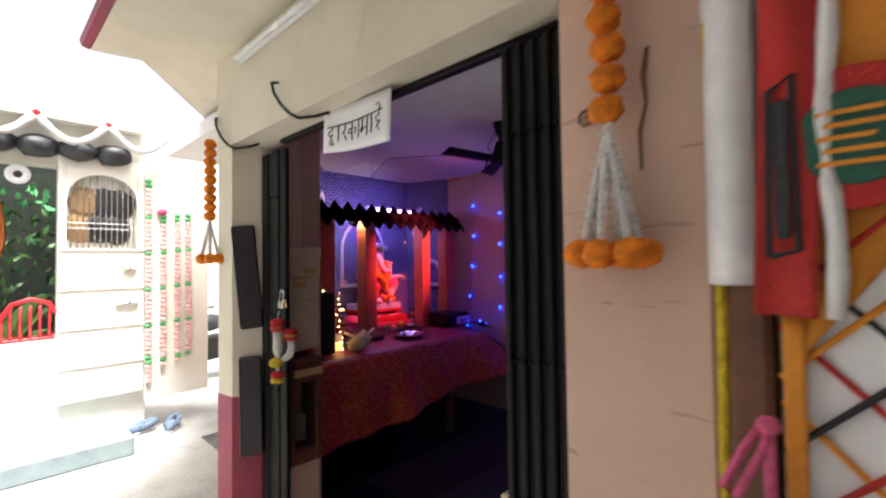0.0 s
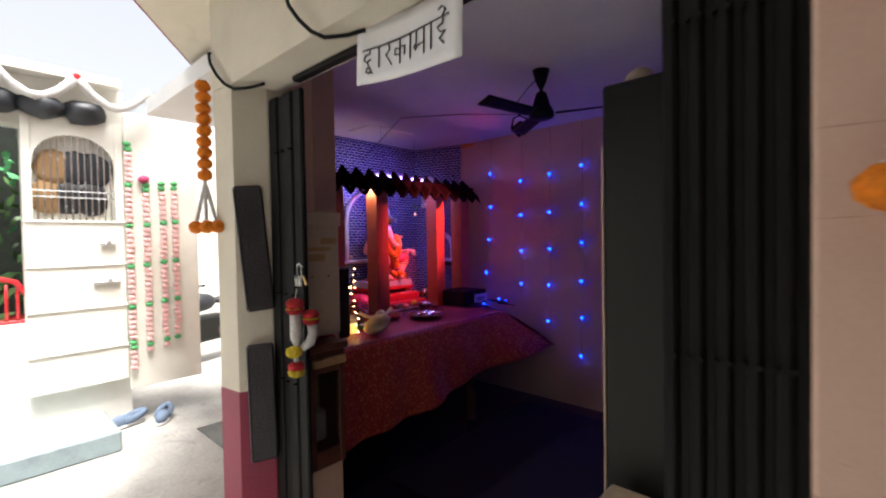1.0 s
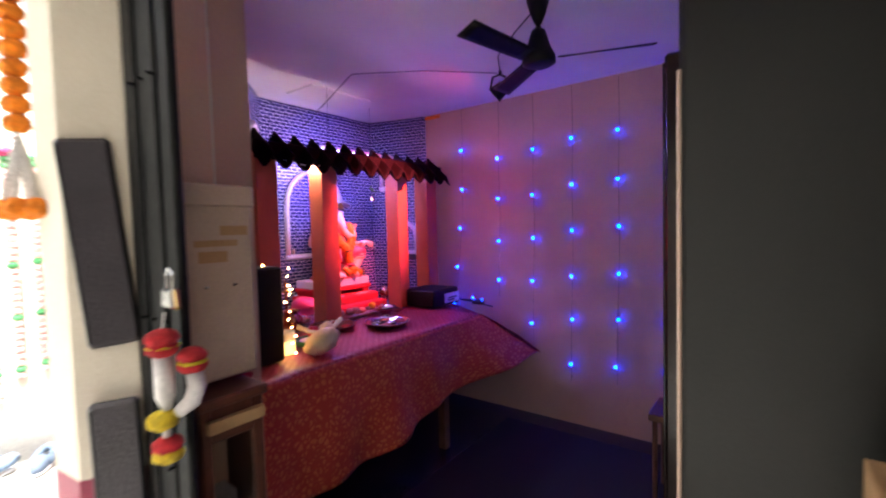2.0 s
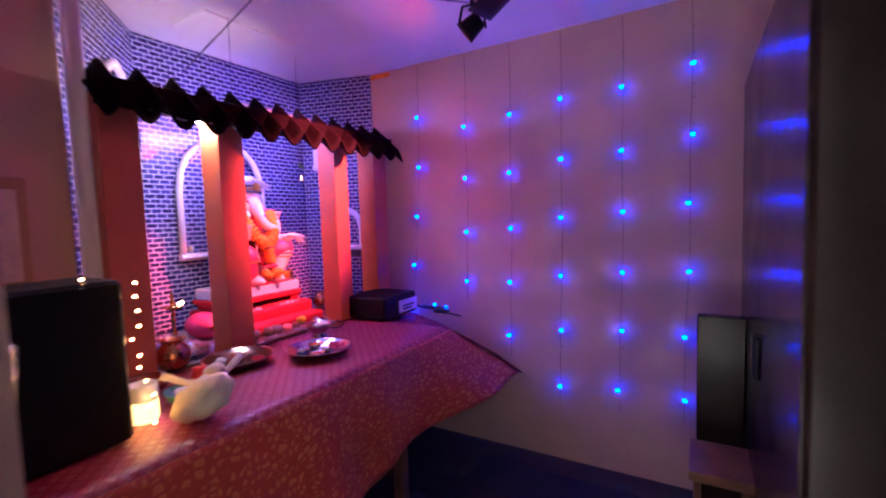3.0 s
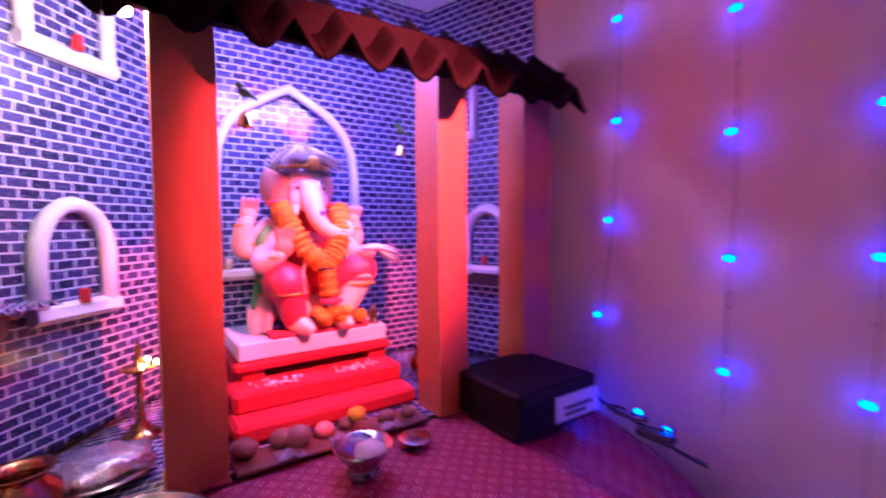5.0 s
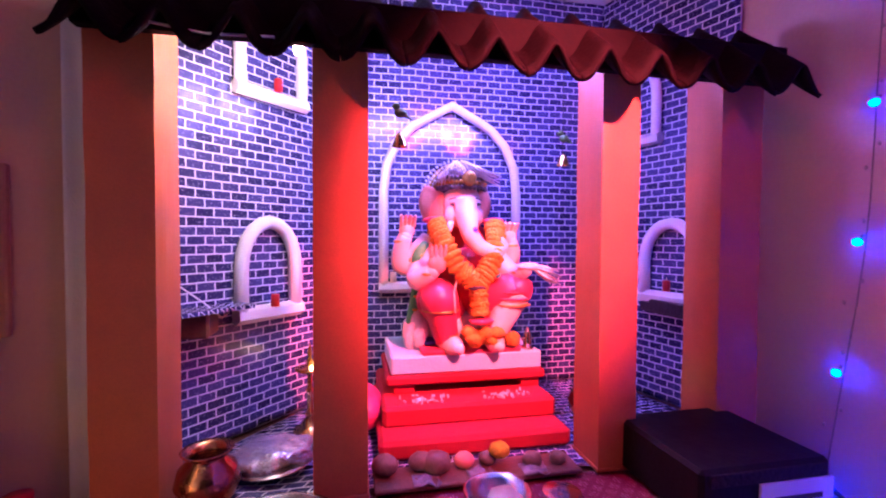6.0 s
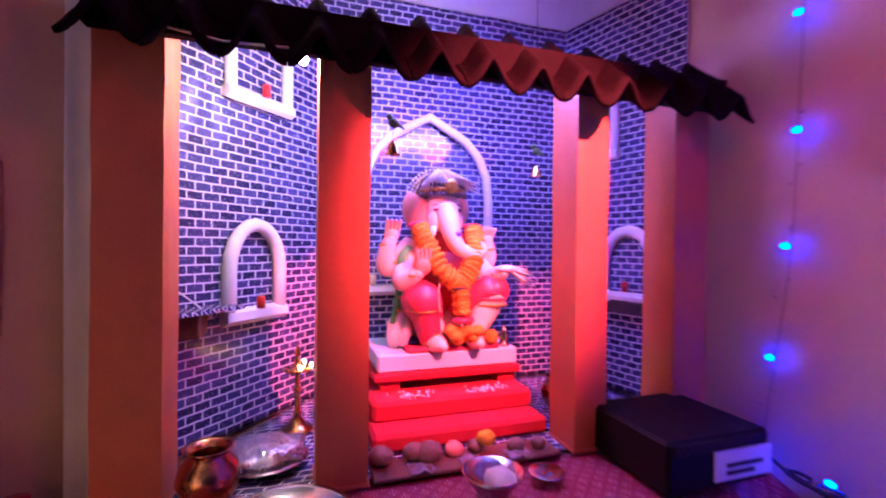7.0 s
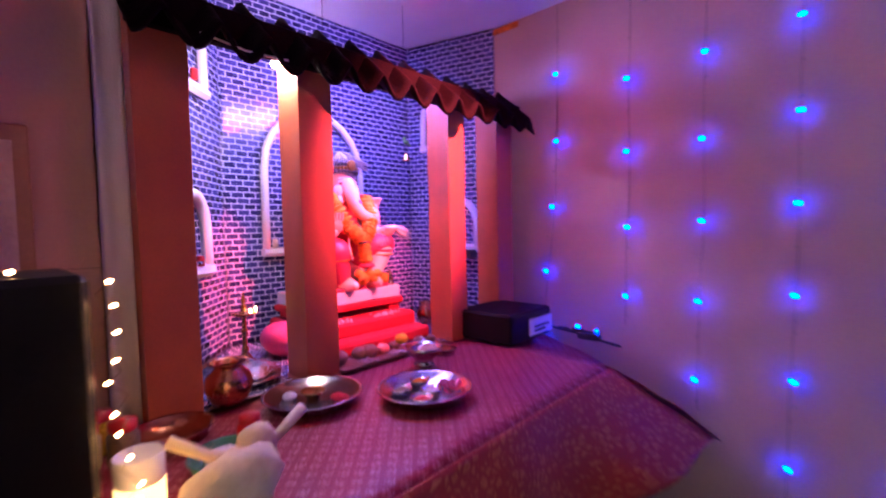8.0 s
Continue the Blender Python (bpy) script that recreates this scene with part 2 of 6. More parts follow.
RICE = mat("white_rice_and_paper", (0.78, 0.76, 0.74), 0.8, var=0.15, scale=50, bump=0.8)
FOIL = mat("crinkled_silver_film", (0.70, 0.70, 0.74), 0.2, 0.75, var=0.15, scale=22, bump=0.9, fine=38)
GREENPLATE = mat("green_enamel_rim", (0.05, 0.22, 0.13), 0.3, var=0.1)
WIRE = mat("dark_cable", (0.03, 0.03, 0.03), 0.6, var=0.1, bump=0)
THINWIRE = mat("brown_thin_wire", (0.22, 0.15, 0.11), 0.6, var=0.1, bump=0)
WHITEWIRE = mat("white_cable", (0.7, 0.7, 0.72), 0.5, var=0.05, bump=0)
BANNERRED = mat("red_velvet_banner", (0.58, 0.035, 0.03), 0.85, var=0.15, scale=12, bump=0.6, fine=200)
BANNERORANGE = mat("orange_printed_cloth", (0.80, 0.30, 0.03), 0.75, var=0.12, scale=10, bump=0.3)
MEDALLION = mat("green_printed_medallion", (0.025, 0.13, 0.09), 0.7, var=0.2, scale=20)
TINSEL = mat("shiny_white_satin", (0.80, 0.80, 0.80), 0.35, 0.0, var=0.08, scale=14, bump=0.3, fine=60)
PINKROPE = mat("pink_cotton_rope", (0.62, 0.10, 0.22), 0.85, var=0.15, scale=30, bump=0.6)
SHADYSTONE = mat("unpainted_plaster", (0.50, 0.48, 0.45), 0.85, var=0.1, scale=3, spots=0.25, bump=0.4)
BRICKPRINT = pattern_mat("navy_brick_print_sheet", brick_print, 0.22, 0.5, 0.12)
def leaf_brocade(t, co):
    N, L = t.nodes.new, t.links.new
    n, add = N("ShaderNodeTexNoise"), N("ShaderNodeMix")
    n.inputs["Scale"].default_value = 20
    L(co.outputs["UV"], n.inputs["Vector"])
    add.data_type, add.blend_type = "RGBA", "LINEAR_LIGHT"
    add.inputs["Factor"].default_value = 0.02
    L(co.outputs["UV"], add.inputs["A"])
    L(n.outputs["Color"], add.inputs["B"])
    v = N("ShaderNodeTexVoronoi")
    v.feature = "DISTANCE_TO_EDGE"
    v.inputs["Scale"].default_value = 34
    L(add.outputs["Result"], v.inputs["Vector"])
    r = N("ShaderNodeValToRGB")
    e = r.color_ramp.elements
    e[0].position, e[1].position = 0.15, 0.24
    e[0].color, e[1].color = (0.46, 0.05, 0.035, 1), (0.64, 0.205, 0.085, 1)
    core = e.new(0.40)
    core.color = (0.58, 0.15, 0.06, 1)
    L(v.outputs["Distance"], r.inputs["Fac"])
    return r.outputs["Color"], v.outputs["Distance"]


GOLDBROCADE = pattern_mat("red_cloth_with_gold_leaf_weave", leaf_brocade, 0.42, 0.5, 0.25)
BROCADE = pattern_mat("red_gold_brocade", brocade, 0.42, 0.5, 0.35)
GLASS = bpy.data.materials.new("clear_glass")
GLASS.use_nodes = True
for key, value in (("Transmission Weight", 1.0), ("Roughness", 0.03), ("IOR", 1.45)):
    GLASS.node_tree.nodes["Principled BSDF"].inputs[key].default_value = value
TUBEGLOW = glow("cool_white_tube", (0.31, 0.23, 1.0), 40)
BULBGLOW = glow("white_bulb", (1.0, 0.80, 0.74), 420)
BLUEGLOW = glow("blue_led", (0.0, 0.018, 1.0), 21)
STAGEGLOW = glow("red_stage_lamp_lens", (1.0, 0.025, 0.07), 21)
AMBERGLOW = glow("warm_fairy_led", (1.0, 0.50, 0.14), 22)
CANDLEGLOW = glow("candle_glass", (1.0, 0.58, 0.16), 0.6)
FLAME = glow("oil_flame", (1.0, 0.55, 0.16), 12)
LEDOFF = mat("clear_led_cap", (0.45, 0.35, 0.25), 0.2, var=0.1, bump=0)
FROSTTUBE = mat("unlit_fluorescent_tube", (0.78, 0.80, 0.82), 0.25, var=0.03, bump=0)


# ---- builders ----
def merge(bm, verts, faces, mi=0):
    vs = [bm.verts.new(v) for v in verts]
    for f in faces:
        try:
            bm.faces.new([vs[i] for i in f]).material_index = mi
        except ValueError:
            pass


def box(bm, x0, x1, y0, y1, z0, z1, b=0.004, mi=0):
    """A block with chamfered edges."""
    b = min(b, abs(x1 - x0) * 0.3, abs(y1 - y0) * 0.3, abs(z1 - z0) * 0.3)
    t = bmesh.new()
    bmesh.ops.create_cube(t, size=1)
    for v in t.verts:
        v.co = ((x0 + x1) / 2 + v.co.x * (x1 - x0), (y0 + y1) / 2 + v.co.y * (y1 - y0), (z0 + z1) / 2 + v.co.z * (z1 - z0))
    if b > 0.0005:
        bmesh.ops.bevel(t, geom=t.edges[:], offset=b, segments=1, affect="EDGES")
    absorb(bm, t, mi)


def absorb(bm, t, mi=0, m=None):
    t.verts.index_update()
    merge(bm, [m @ v.co if m else v.co.copy() for v in t.verts], [[v.index for v in f.verts] for f in t.faces], mi)
    t.free()


def tube(bm, pts, r, seg=8, mi=0, cap=True):
    """A round bar along points; r is a radius or one for each point."""
    pts = [Vector(p) for p in pts]
    rs = r if isinstance(r, (list, tuple)) else [r] * len(pts)
    verts, faces, up = [], [], None
    for i, p in enumerate(pts):
        d = (pts[min(i + 1, len(pts) - 1)] - pts[max(i - 1, 0)]).normalized()
        if up is None:
            up = d.orthogonal().normalized()
        up = (up - d * up.dot(d)).normalized()
        side = d.cross(up)
        for k in range(seg):
            a = 2 * math.pi * k / seg
            verts.append(p + (up * math.cos(a) + side * math.sin(a)) * rs[i])
    for i in range(len(pts) - 1):
        for k in range(seg):
            k2 = (k + 1) % seg
            faces.append((i * seg + k, i * seg + k2, (i + 1) * seg + k2, (i + 1) * seg + k))
    if cap:
        faces.append(tuple(range(seg))[::-1])
        faces.append(tuple((len(pts) - 1) * seg + k for k in range(seg)))
    merge(bm, verts, faces, mi)


def ball(bm, c, r, squash=(1, 1, 1), sub=2, mi=0, rough=0.0, turn=None):
    t = bmesh.new()
    bmesh.ops.create_icosphere(t, subdivisions=sub, radius=1)
    q = turn.to_matrix() if turn else None
    for v in t.verts:
        k = r * (1 + rough * noise.noise(v.co * 3.1 + Vector(c) * 7))
        p = Vector((v.co.x * squash[0], v.co.y * squash[1], v.co.z * squash[2])) * k
        v.co = (q @ p if q else p) + Vector(c)
    absorb(bm, t, mi)


def lathe(bm, profile, c=(0, 0, 0), seg=24, mi=0):
    """A turned thing from (radius, height) pairs."""
    verts, faces, n = [], [], len(profile)
    for r, z in profile:
        for k in range(seg):
            a = 2 * math.pi * k / seg
            verts.append((c[0] + r * math.cos(a), c[1] + r * math.sin(a), c[2] + z))
    for i in range(n - 1):
        for k in range(seg):
            k2 = (k + 1) % seg
            faces.append((i * seg + k, i * seg + k2, (i + 1) * seg + k2, (i + 1) * seg + k))
    merge(bm, verts, faces, mi)


def sheet(bm, fn, nu, nv, thick=0.0, mi=0, uv=None):
    """A grid over u, v in 0..1; thick gives it a back."""
    P = [[Vector(fn(i / nu, j / nv)) for j in range(nv + 1)] for i in range(nu + 1)]
    layer = bm.loops.layers.uv.verify()
    V = [[bm.verts.new(p) for p in row] for row in P]
    for i in range(nu):
        for j in range(nv):
            f = bm.faces.new((V[i][j], V[i + 1][j], V[i + 1][j + 1], V[i][j + 1]))
            f.material_index = mi
            if uv:
                for loop, (a, b) in zip(f.loops, ((i, j), (i + 1, j), (i + 1, j + 1), (i, j + 1))):
                    loop[layer].uv = uv(a / nu, b / nv)
    if thick:
        bm.normal_update()
        B = [[bm.verts.new(V[i][j].co - V[i][j].normal * thick) for j in range(nv + 1)] for i in range(nu + 1)]
        for i in range(nu):
            for j in range(nv):
                f = bm.faces.new((B[i][j + 1], B[i + 1][j + 1], B[i + 1][j], B[i][j]))
                f.material_index = mi
                if uv:
                    for loop, (a, b) in zip(f.loops, ((i, j + 1), (i + 1, j + 1), (i + 1, j), (i, j))):
                        loop[layer].uv = uv(a / nu, b / nv)
        rim = [(i, 0) for i in range(nu)] + [(nu, j) for j in range(nv)] + [(i, nv) for i in range(nu, 0, -1)] + [(0, j) for j in range(nv, 0, -1)]
        for (a, b), (c, d) in zip(rim, rim[1:] + rim[:1]):
            bm.faces.new((V[c][d], V[a][b], B[a][b], B[c][d])).material_index = mi


def prism(bm, outline, z0, z1, mi=0):
    n = len(outline)
    merge(bm, [(x, y, z0) for x, y in outline] + [(x, y, z1) for x, y in outline],
          [tuple(range(n))[::-1], tuple(range(n, 2 * n))] + [(i, (i + 1) % n, n + (i + 1) % n, n + i) for i in range(n)], mi)


def link_mesh(name, bm, mats, smooth):
    data = bpy.data.meshes.new(name)
    bmesh.ops.recalc_face_normals(bm, faces=bm.faces[:])
    bm.to_mesh(data)
    bm.free()
    for m in mats if isinstance(mats, (list, tuple)) else [mats]:
        data.materials.append(m)
    if smooth:
        data.shade_smooth()
    return new(name, data)


def part(name, bm, mats, parent, label="", smooth=False):
    ob = link_mesh(name, bm, mats, smooth)
    ob.parent = parent
    return tagged(ob, label)


def thing(name, at, label, category, group="", rz=0):
    """An Empty at a thing's base, in plan units, that carries its parts."""
    ob = new(name)
    ob.empty_display_size = 0.05
    ob.matrix_basis = Matrix.Translation(to_world(at)) @ pose(0, 0, 0, 0, 0, rz) @ Matrix.Scale(S, 4)
    return tagged(ob, label, category, group)


def single(name, bm, mats, at, label, category, group="", kind="", smooth=False, rz=0):
    """A thing or a piece of the setting that is one mesh."""
    ob = link_mesh(name, bm, mats, smooth)
    ob.matrix_basis = Matrix.Translation(to_world(at)) @ pose(0, 0, 0, 0, 0, rz) @ Matrix.Scale(S, 4)
    return tagged(ob, label, category, group, kind)


def setting(name, bm, mats, label, category, smooth=False):
    return single(name, bm, mats, (0, 0, 0), label, category, kind="structure", smooth=smooth)


def repeat(ob, at, rz=0):
    return copy_thing(ob, Matrix.Translation(to_world(at)) @ pose(0, 0, 0, 0, 0, rz))


B = bmesh.new
CEIL, TOP = 2.47, 0.74      # ceiling and table top

# ---- the setting ----
bm = B(); sheet(bm, lambda u, v: (-60 + 120 * u, -60 + 120 * v, FLOOR), 24, 24)
setting("ground", bm, STREET, "pale worn concrete lane in front of the room", "ground")
bm = B(); box(bm, -2.62, 0.2, 1.0, 4.1, FLOOR - 0.1, FLOOR + 0.006, 0); box(bm, -4.6, -2.62, 1.45, 4.1, FLOOR - 0.1, FLOOR + 0.006, 0)
setting("floor", bm, DARKTILE, "dark polished tile floor of the small room", "floor")
bm = B(); box(bm, -4.6, 0.3, 3.98, 4.18, FLOOR, CEIL + 0.3, 0)
setting("wall_north", bm, BEIGE, "plain beige painted wall hung with led strings", "wall")
bm = B(); box(bm, -4.75, -4.36, 1.9, 3.98, FLOOR, CEIL + 0.3, 0)
setting("wall_west", bm, BEIGE, "beige wall behind the shrine sheets", "wall")
bm = B(); box(bm, -3.85, -3.60, 1.42, 2.02, FLOOR, CEIL, 0); box(bm, -3.60, -2.625, 1.42, 1.56, FLOOR, CEIL, 0); box(bm, -4.36, -3.85, 1.9, 2.02, FLOOR, CEIL, 0)
setting("wall_side", bm, BEIGE, "beige wall beside the shrine recess", "wall")
bm = B(); box(bm, -0.2, 0.0, 1.22, 3.98, FLOOR, CEIL + 0.3, 0)
setting("wall_east", bm, BEIGE, "plain beige wall behind the cabinets", "wall")
bm = B(); box(bm, -4.75, 0.2, 1.19, 3.98, CEIL, CEIL + 0.12, 0)
box(bm, -4.02, -3.70, 2.68, 3.26, CEIL - 0.012, CEIL + 0.002, 0.003)
setting("ceiling", bm, WHITE, "white painted ceiling with a square hatch", "ceiling")

# Door wall: a chamfered jamb, the beam with its slab, and the salmon pillar.
bm = B()
prism(bm, [(-2.517, 1.111), (-2.578, 0.972), (-2.735, 0.953), (-2.95, 1.10), (-3.1, 1.42), (-2.625, 1.42), (-2.625, 1.19), (-2.517, 1.19)], FLOOR, 0.705, 1)
prism(bm, [(-2.519, 1.112), (-2.579, 0.974), (-2.734, 0.955), (-2.948, 1.102), (-3.097, 1.42), (-2.625, 1.42), (-2.625, 1.188), (-2.519, 1.188)], 0.705, 2.13, 0)
setting("wall_door_jamb", bm, [CREAM, MAROON], "cream door jamb with a maroon painted foot", "wall")
bm = B(); box(bm, -2.622, -2.535, 1.193, 1.37, FLOOR, CEIL, 0.006)
setting("wall_reveal", bm, PEACH, "peach plastered inner return of the door jamb", "wall")
bm = B(); box(bm, -0.533, -0.21, 0.98, 1.28, FLOOR, 2.13, 0.008)
setting("wall_pillar", bm, PINKISH, "salmon painted pillar with hairline cracks and dark scuffs", "pillar")
bm = B(); box(bm, -0.21, 1.6, 1.06, 1.22, FLOOR, 2.13, 0)
setting("wall_front", bm, CREAM, "cream front wall behind the hung cloths", "wall")
bm = B(); prism(bm, [(1.6, 0.97), (-2.56, 0.97), (-2.737, 0.95), (-2.97, 1.08), (-3.12, 1.42), (-2.63, 1.42), (-2.63, 1.19), (1.6, 1.19)], 2.13, 2.9)
setting("wall_beam", bm, CREAM, "cream painted concrete beam over the doorway", "beam")
bm = B()
prism(bm, [(1.6, 0.42), (-3.05, 0.40), (-3.0, 0.64), (-4.0, 1.36), (-4.0, 4.2), (1.6, 4.2)], 2.64, 2.76)
setting("balcony_slab", bm, CREAM, "cream balcony slab projecting over the doorway", "slab")
bm = B()
tube(bm, [(1.6, 0.405, 2.68), (-3.06, 0.385, 2.68)], 0.035, 6); tube(bm, [(-3.06, 0.385, 2.68), (-3.01, 0.64, 2.68), (-4.0, 1.35, 2.68)], 0.03, 6)
setting("trim_slab_edge", bm, MAROON, "maroon painted edge of the balcony slab", "trim")
bm = B(); box(bm, -2.28, -0.56, 1.11, 1.15, 2.105, 2.128, 0.004)
setting("trim_gate_track", bm, BLACK, "black steel gate track under the beam", "track")
# Two tall walls out of view, added to cut the daylight at the door.
bm = B(); box(bm, -3.4, 3.5, -1.7, -1.45, FLOOR, 6.2, 0)
setting("wall_sky_block_opposite", bm, SHADYSTONE, "unseen plain plastered wall added across the lane to block sky light", "wall")
bm = B(); box(bm, 1.6, 1.8, -2.15, 4.2, FLOOR, 6.0, 0)
setting("wall_sky_block_end", bm, SHADYSTONE, "unseen plain plastered wall added at the lane end to block sky light", "wall")
bm = B(); box(bm, -2.75, -1.25, 2.0, 3.78, FLOOR + 0.007, FLOOR + 0.014, 0.002)
single("floor_mat", bm, RUG, (0, 0, 0), "black woven mat lying on the dark floor", "mat")

# ---- shrine panels ----
def panel(name, x0, y0, x1, y1, z0, z1, label):
    n = math.hypot(x1 - x0, y1 - y0)
    nx, ny = (y1 - y0) / n, -(x1 - x0) / n
    def fn(u, v):
        w = 0.009 * noise.noise(Vector((u * n * 5 + x0, v * 3, y0))) + 0.0025 * noise.noise(Vector((u * n * 22 + x0, v * 9, y0)))
        return (x0 + (x1 - x0) * u + nx * w, y0 + (y1 - y0) * u + ny * w, z0 + (z1 - z0) * v)
    bm = B(); sheet(bm, fn, 60, 60, 0.012, uv=lambda u, v: (u * n + x0, z0 + (z1 - z0) * v))
    return single(name, bm, BRICKPRINT, (0, 0, 0), label, "backdrop", "brick sheets", smooth=True)

panel("brick_sheet", -4.27, 2.60, -4.27, 3.80, TOP, CEIL - 0.003, "navy brick-print sheet with white joints behind the idol")
panel("brick_sheet", -3.66, 2.045, -4.27, 2.60, TOP, CEIL - 0.003, "navy brick-print sheet standing beside the idol with niches")
panel("brick_sheet", -4.27, 3.80, -3.69, 3.965, TOP, CEIL - 0.003, "navy brick-print sheet beside the led wall")
bm = B()
sheet(bm, lambda u, v: (-4.26 + 0.72 * u, 2.06 + 0.53 * (1 - u) + v * (1.34 * (1 - u) * 0.9 + 1.88 * u) , TOP + 0.004 + 0.01 * noise.noise(Vector((u * 5, v * 9, 3)))), 16, 30, 0.004, uv=lambda u, v: (v * 1.9, u * 0.72))
single("brick_floor_sheet", bm, BRICKPRINT, (0, 0, 0), "creased brick-print sheet lying on the table inside the shrine", "sheet", smooth=True)

def pillar(y0, y1, label):
    p = thing("wrapped_pillar", (-3.57, (y0 + y1) / 2, TOP), label, "pillar", "shrine pillars")
    h, w = 1.16, (y1 - y0) / 2
    def fn(u, v):
        a = (u * 4) % 4
        k, f = int(a), a - int(a)
        c = [(0.07, -w), (0.07, w), (-0.07, w), (-0.07, -w), (0.07, -w)]
        x, y = (c[k][0] * (1 - f) + c[k + 1][0] * f, c[k][1] * (1 - f) + c[k + 1][1] * f) if k < 4 else c[0]
        s = 1 + 0.03 * noise.noise(Vector((x * 20, y * 20 + y0, v * 9)))
        return (x * s, y * s, h * v)
    bm = B(); sheet(bm, fn, 32, 30)
    part("post", bm, ORANGEWRAP, p, smooth=False)
    bm = B(); box(bm, -0.074, 0.074, -w - 0.004, w + 0.004, 0.0, 0.012, 0.002)
    part("foot_tape", bm, ORANGEWRAP, p)
    return p

pillar(2.09, 2.23, "orange cloth-wrapped square pillar at the shrine corner")
pillar(2.572, 2.703, "orange cloth-wrapped square pillar catching white lamp light")
pillar(3.338, 3.452, "orange cloth-wrapped square pillar beside the red steps")
pillar(3.72, 3.86, "orange cloth-wrapped square pillar beside the led wall")

# Scalloped tile roof over the pillars.
roof = thing("tile_roof", (-3.5, 3.0, 1.88), "dark brown moulded corrugated tile strip over the pillars", "roof")
PITCH = 0.1425
def tile_row(y0, count, phase, front, depth, z0, rise, wave):
    for k in range(count):
        y = y0 + PITCH * k
        lift = 0.010 * noise.noise(Vector((y * 7, phase, 1)))
        def fn(u, v):
            a = (0.5 - 0.5 * math.cos(2 * math.pi * (u + phase))) ** 1.25
            x = front - depth * v + 0.008 * a * (1 - v)
            return (x + 0.006 * noise.noise(Vector((u * 3, v * 5, y * 9))), y + PITCH * u, z0 + rise * v + wave * a + lift + 0.006 * noise.noise(Vector((y + PITCH * u, v * 4, 3))))
        bm = B(); sheet(bm, fn, 16, 6, 0.012)
        part("roof_tile", bm, ROOFTILE, roof, smooth=True)
tile_row(-0.93, 13, 0.0, 0.12, 0.20, -0.095, 0.185, 0.074)
# Added dark strip in place of the shade under the tiles; hides the lit background.
bm = B(); box(bm, 0.0, 0.03, -0.92, 0.91, -0.035, 0.075, 0.003)
part("dark_backing", bm, ROOFTILE, roof)

# White foam niche frames with a red candle on each ledge.
def niche(a, b, z0, z1, pointed, label, w=0.032):
    """a, b: the feet of the frame on its sheet; the frame stands proud of it."""
    a, b = Vector((*a, 0)), Vector((*b, 0))
    d = (b - a).normalized()
    out = Vector((-d.y, d.x, 0))
    if out.x < 0:
        out = -out
    half, n = (b - a).length / 2, thing("arched_niche_frame", (*((a + b) / 2).xy, z0), label, "niche", "foam niches")
    rise = (z1 - z0)
    def P(s, z):
        q = d * s + out * 0.014
        return (q.x, q.y, z)
    pts = [P(-half, 0.0)]
    if pointed:
        pts += [P(-half, rise * 0.52)] + [P(-half + half * (1 - math.cos(k * 0.16 * math.pi)) * 1.06, rise * (0.52 + 0.48 * math.sin(k * 0.165 * math.pi) ** 0.9 * 0.9)) for k in (0.6, 1.2, 1.8, 2.3)] + [P(0, rise)]
        left = pts
        pts = left + [tuple((Vector((0, 0, q[2])) - Vector((q[0], q[1], 0)) + out * 0.028)[:3]) for q in reversed(left[:-1])]
    else:
        pts += [P(-half, rise * 0.5)] + [P(-half * math.cos(k * math.pi / 10), rise * (0.5 + 0.5 * math.sin(k * math.pi / 10))) for k in range(1, 10)] + [P(half, rise * 0.5), P(half, 0.0)]
    bm = B(); tube(bm, pts, w * 0.62, 8)
    part("arch", bm, FOAM, n, smooth=True)
    bm = B(); tube(bm, [P(-half - w * 0.6, 0), P(half + w * 0.6, 0)], w * 0.75, 6)
    part("ledge", bm, FOAM, n)
    return (a + b) / 2 + out * 0.02

def wax_candle(at, label="short red wax candle on a niche ledge", m=None, r=0.014, h=0.042):
    c = thing("wax_candle", at, label, "candle", "niche candles")
    bm = B(); lathe(bm, [(0, 0), (r, 0), (r, h * 0.93), (r * 0.8, h), (0, h * 0.95)], seg=14)
    part("wax", bm, m or CANDLERED, c, smooth=True)
    bm = B(); tube(bm, [(0, 0, h * 0.9), (0.001, 0, h + 0.012)], 0.0012, 5)
    part("wick", bm, WAXCREAM, c)

q = niche((-4.258, 2.79), (-4.258, 3.37), 1.185, 1.955, True, "tall white pointed foam arch behind the idol")
wax_candle((-4.235, 2.83, 1.208), "short white candle in the corner of the tall arch", WAXCREAM)
q = niche((-3.935, 2.30), (-4.095, 2.447), 1.135, 1.445, False, "white rounded foam niche on the side sheet", 0.038)
wax_candle((q.x + 0.004, q.y + 0.014, 1.155))
q = niche((-3.935, 2.30), (-4.12, 2.47), 1.875, 2.19, True, "white pointed foam niche high on the side sheet")
wax_candle((q.x + 0.004, q.y + 0.014, 1.895))
q = niche((-4.02, 3.863), (-3.80, 3.926), 1.16, 1.455, False, "white rounded foam niche near the led wall", 0.038)
wax_candle((q.x, q.y - 0.01, 1.19))
q = niche((-4.15, 3.826), (-3.98, 3.875), 1.80, 2.12, True, "white pointed foam niche high near the led wall")
wax_candle((q.x, q.y - 0.01, 1.82))

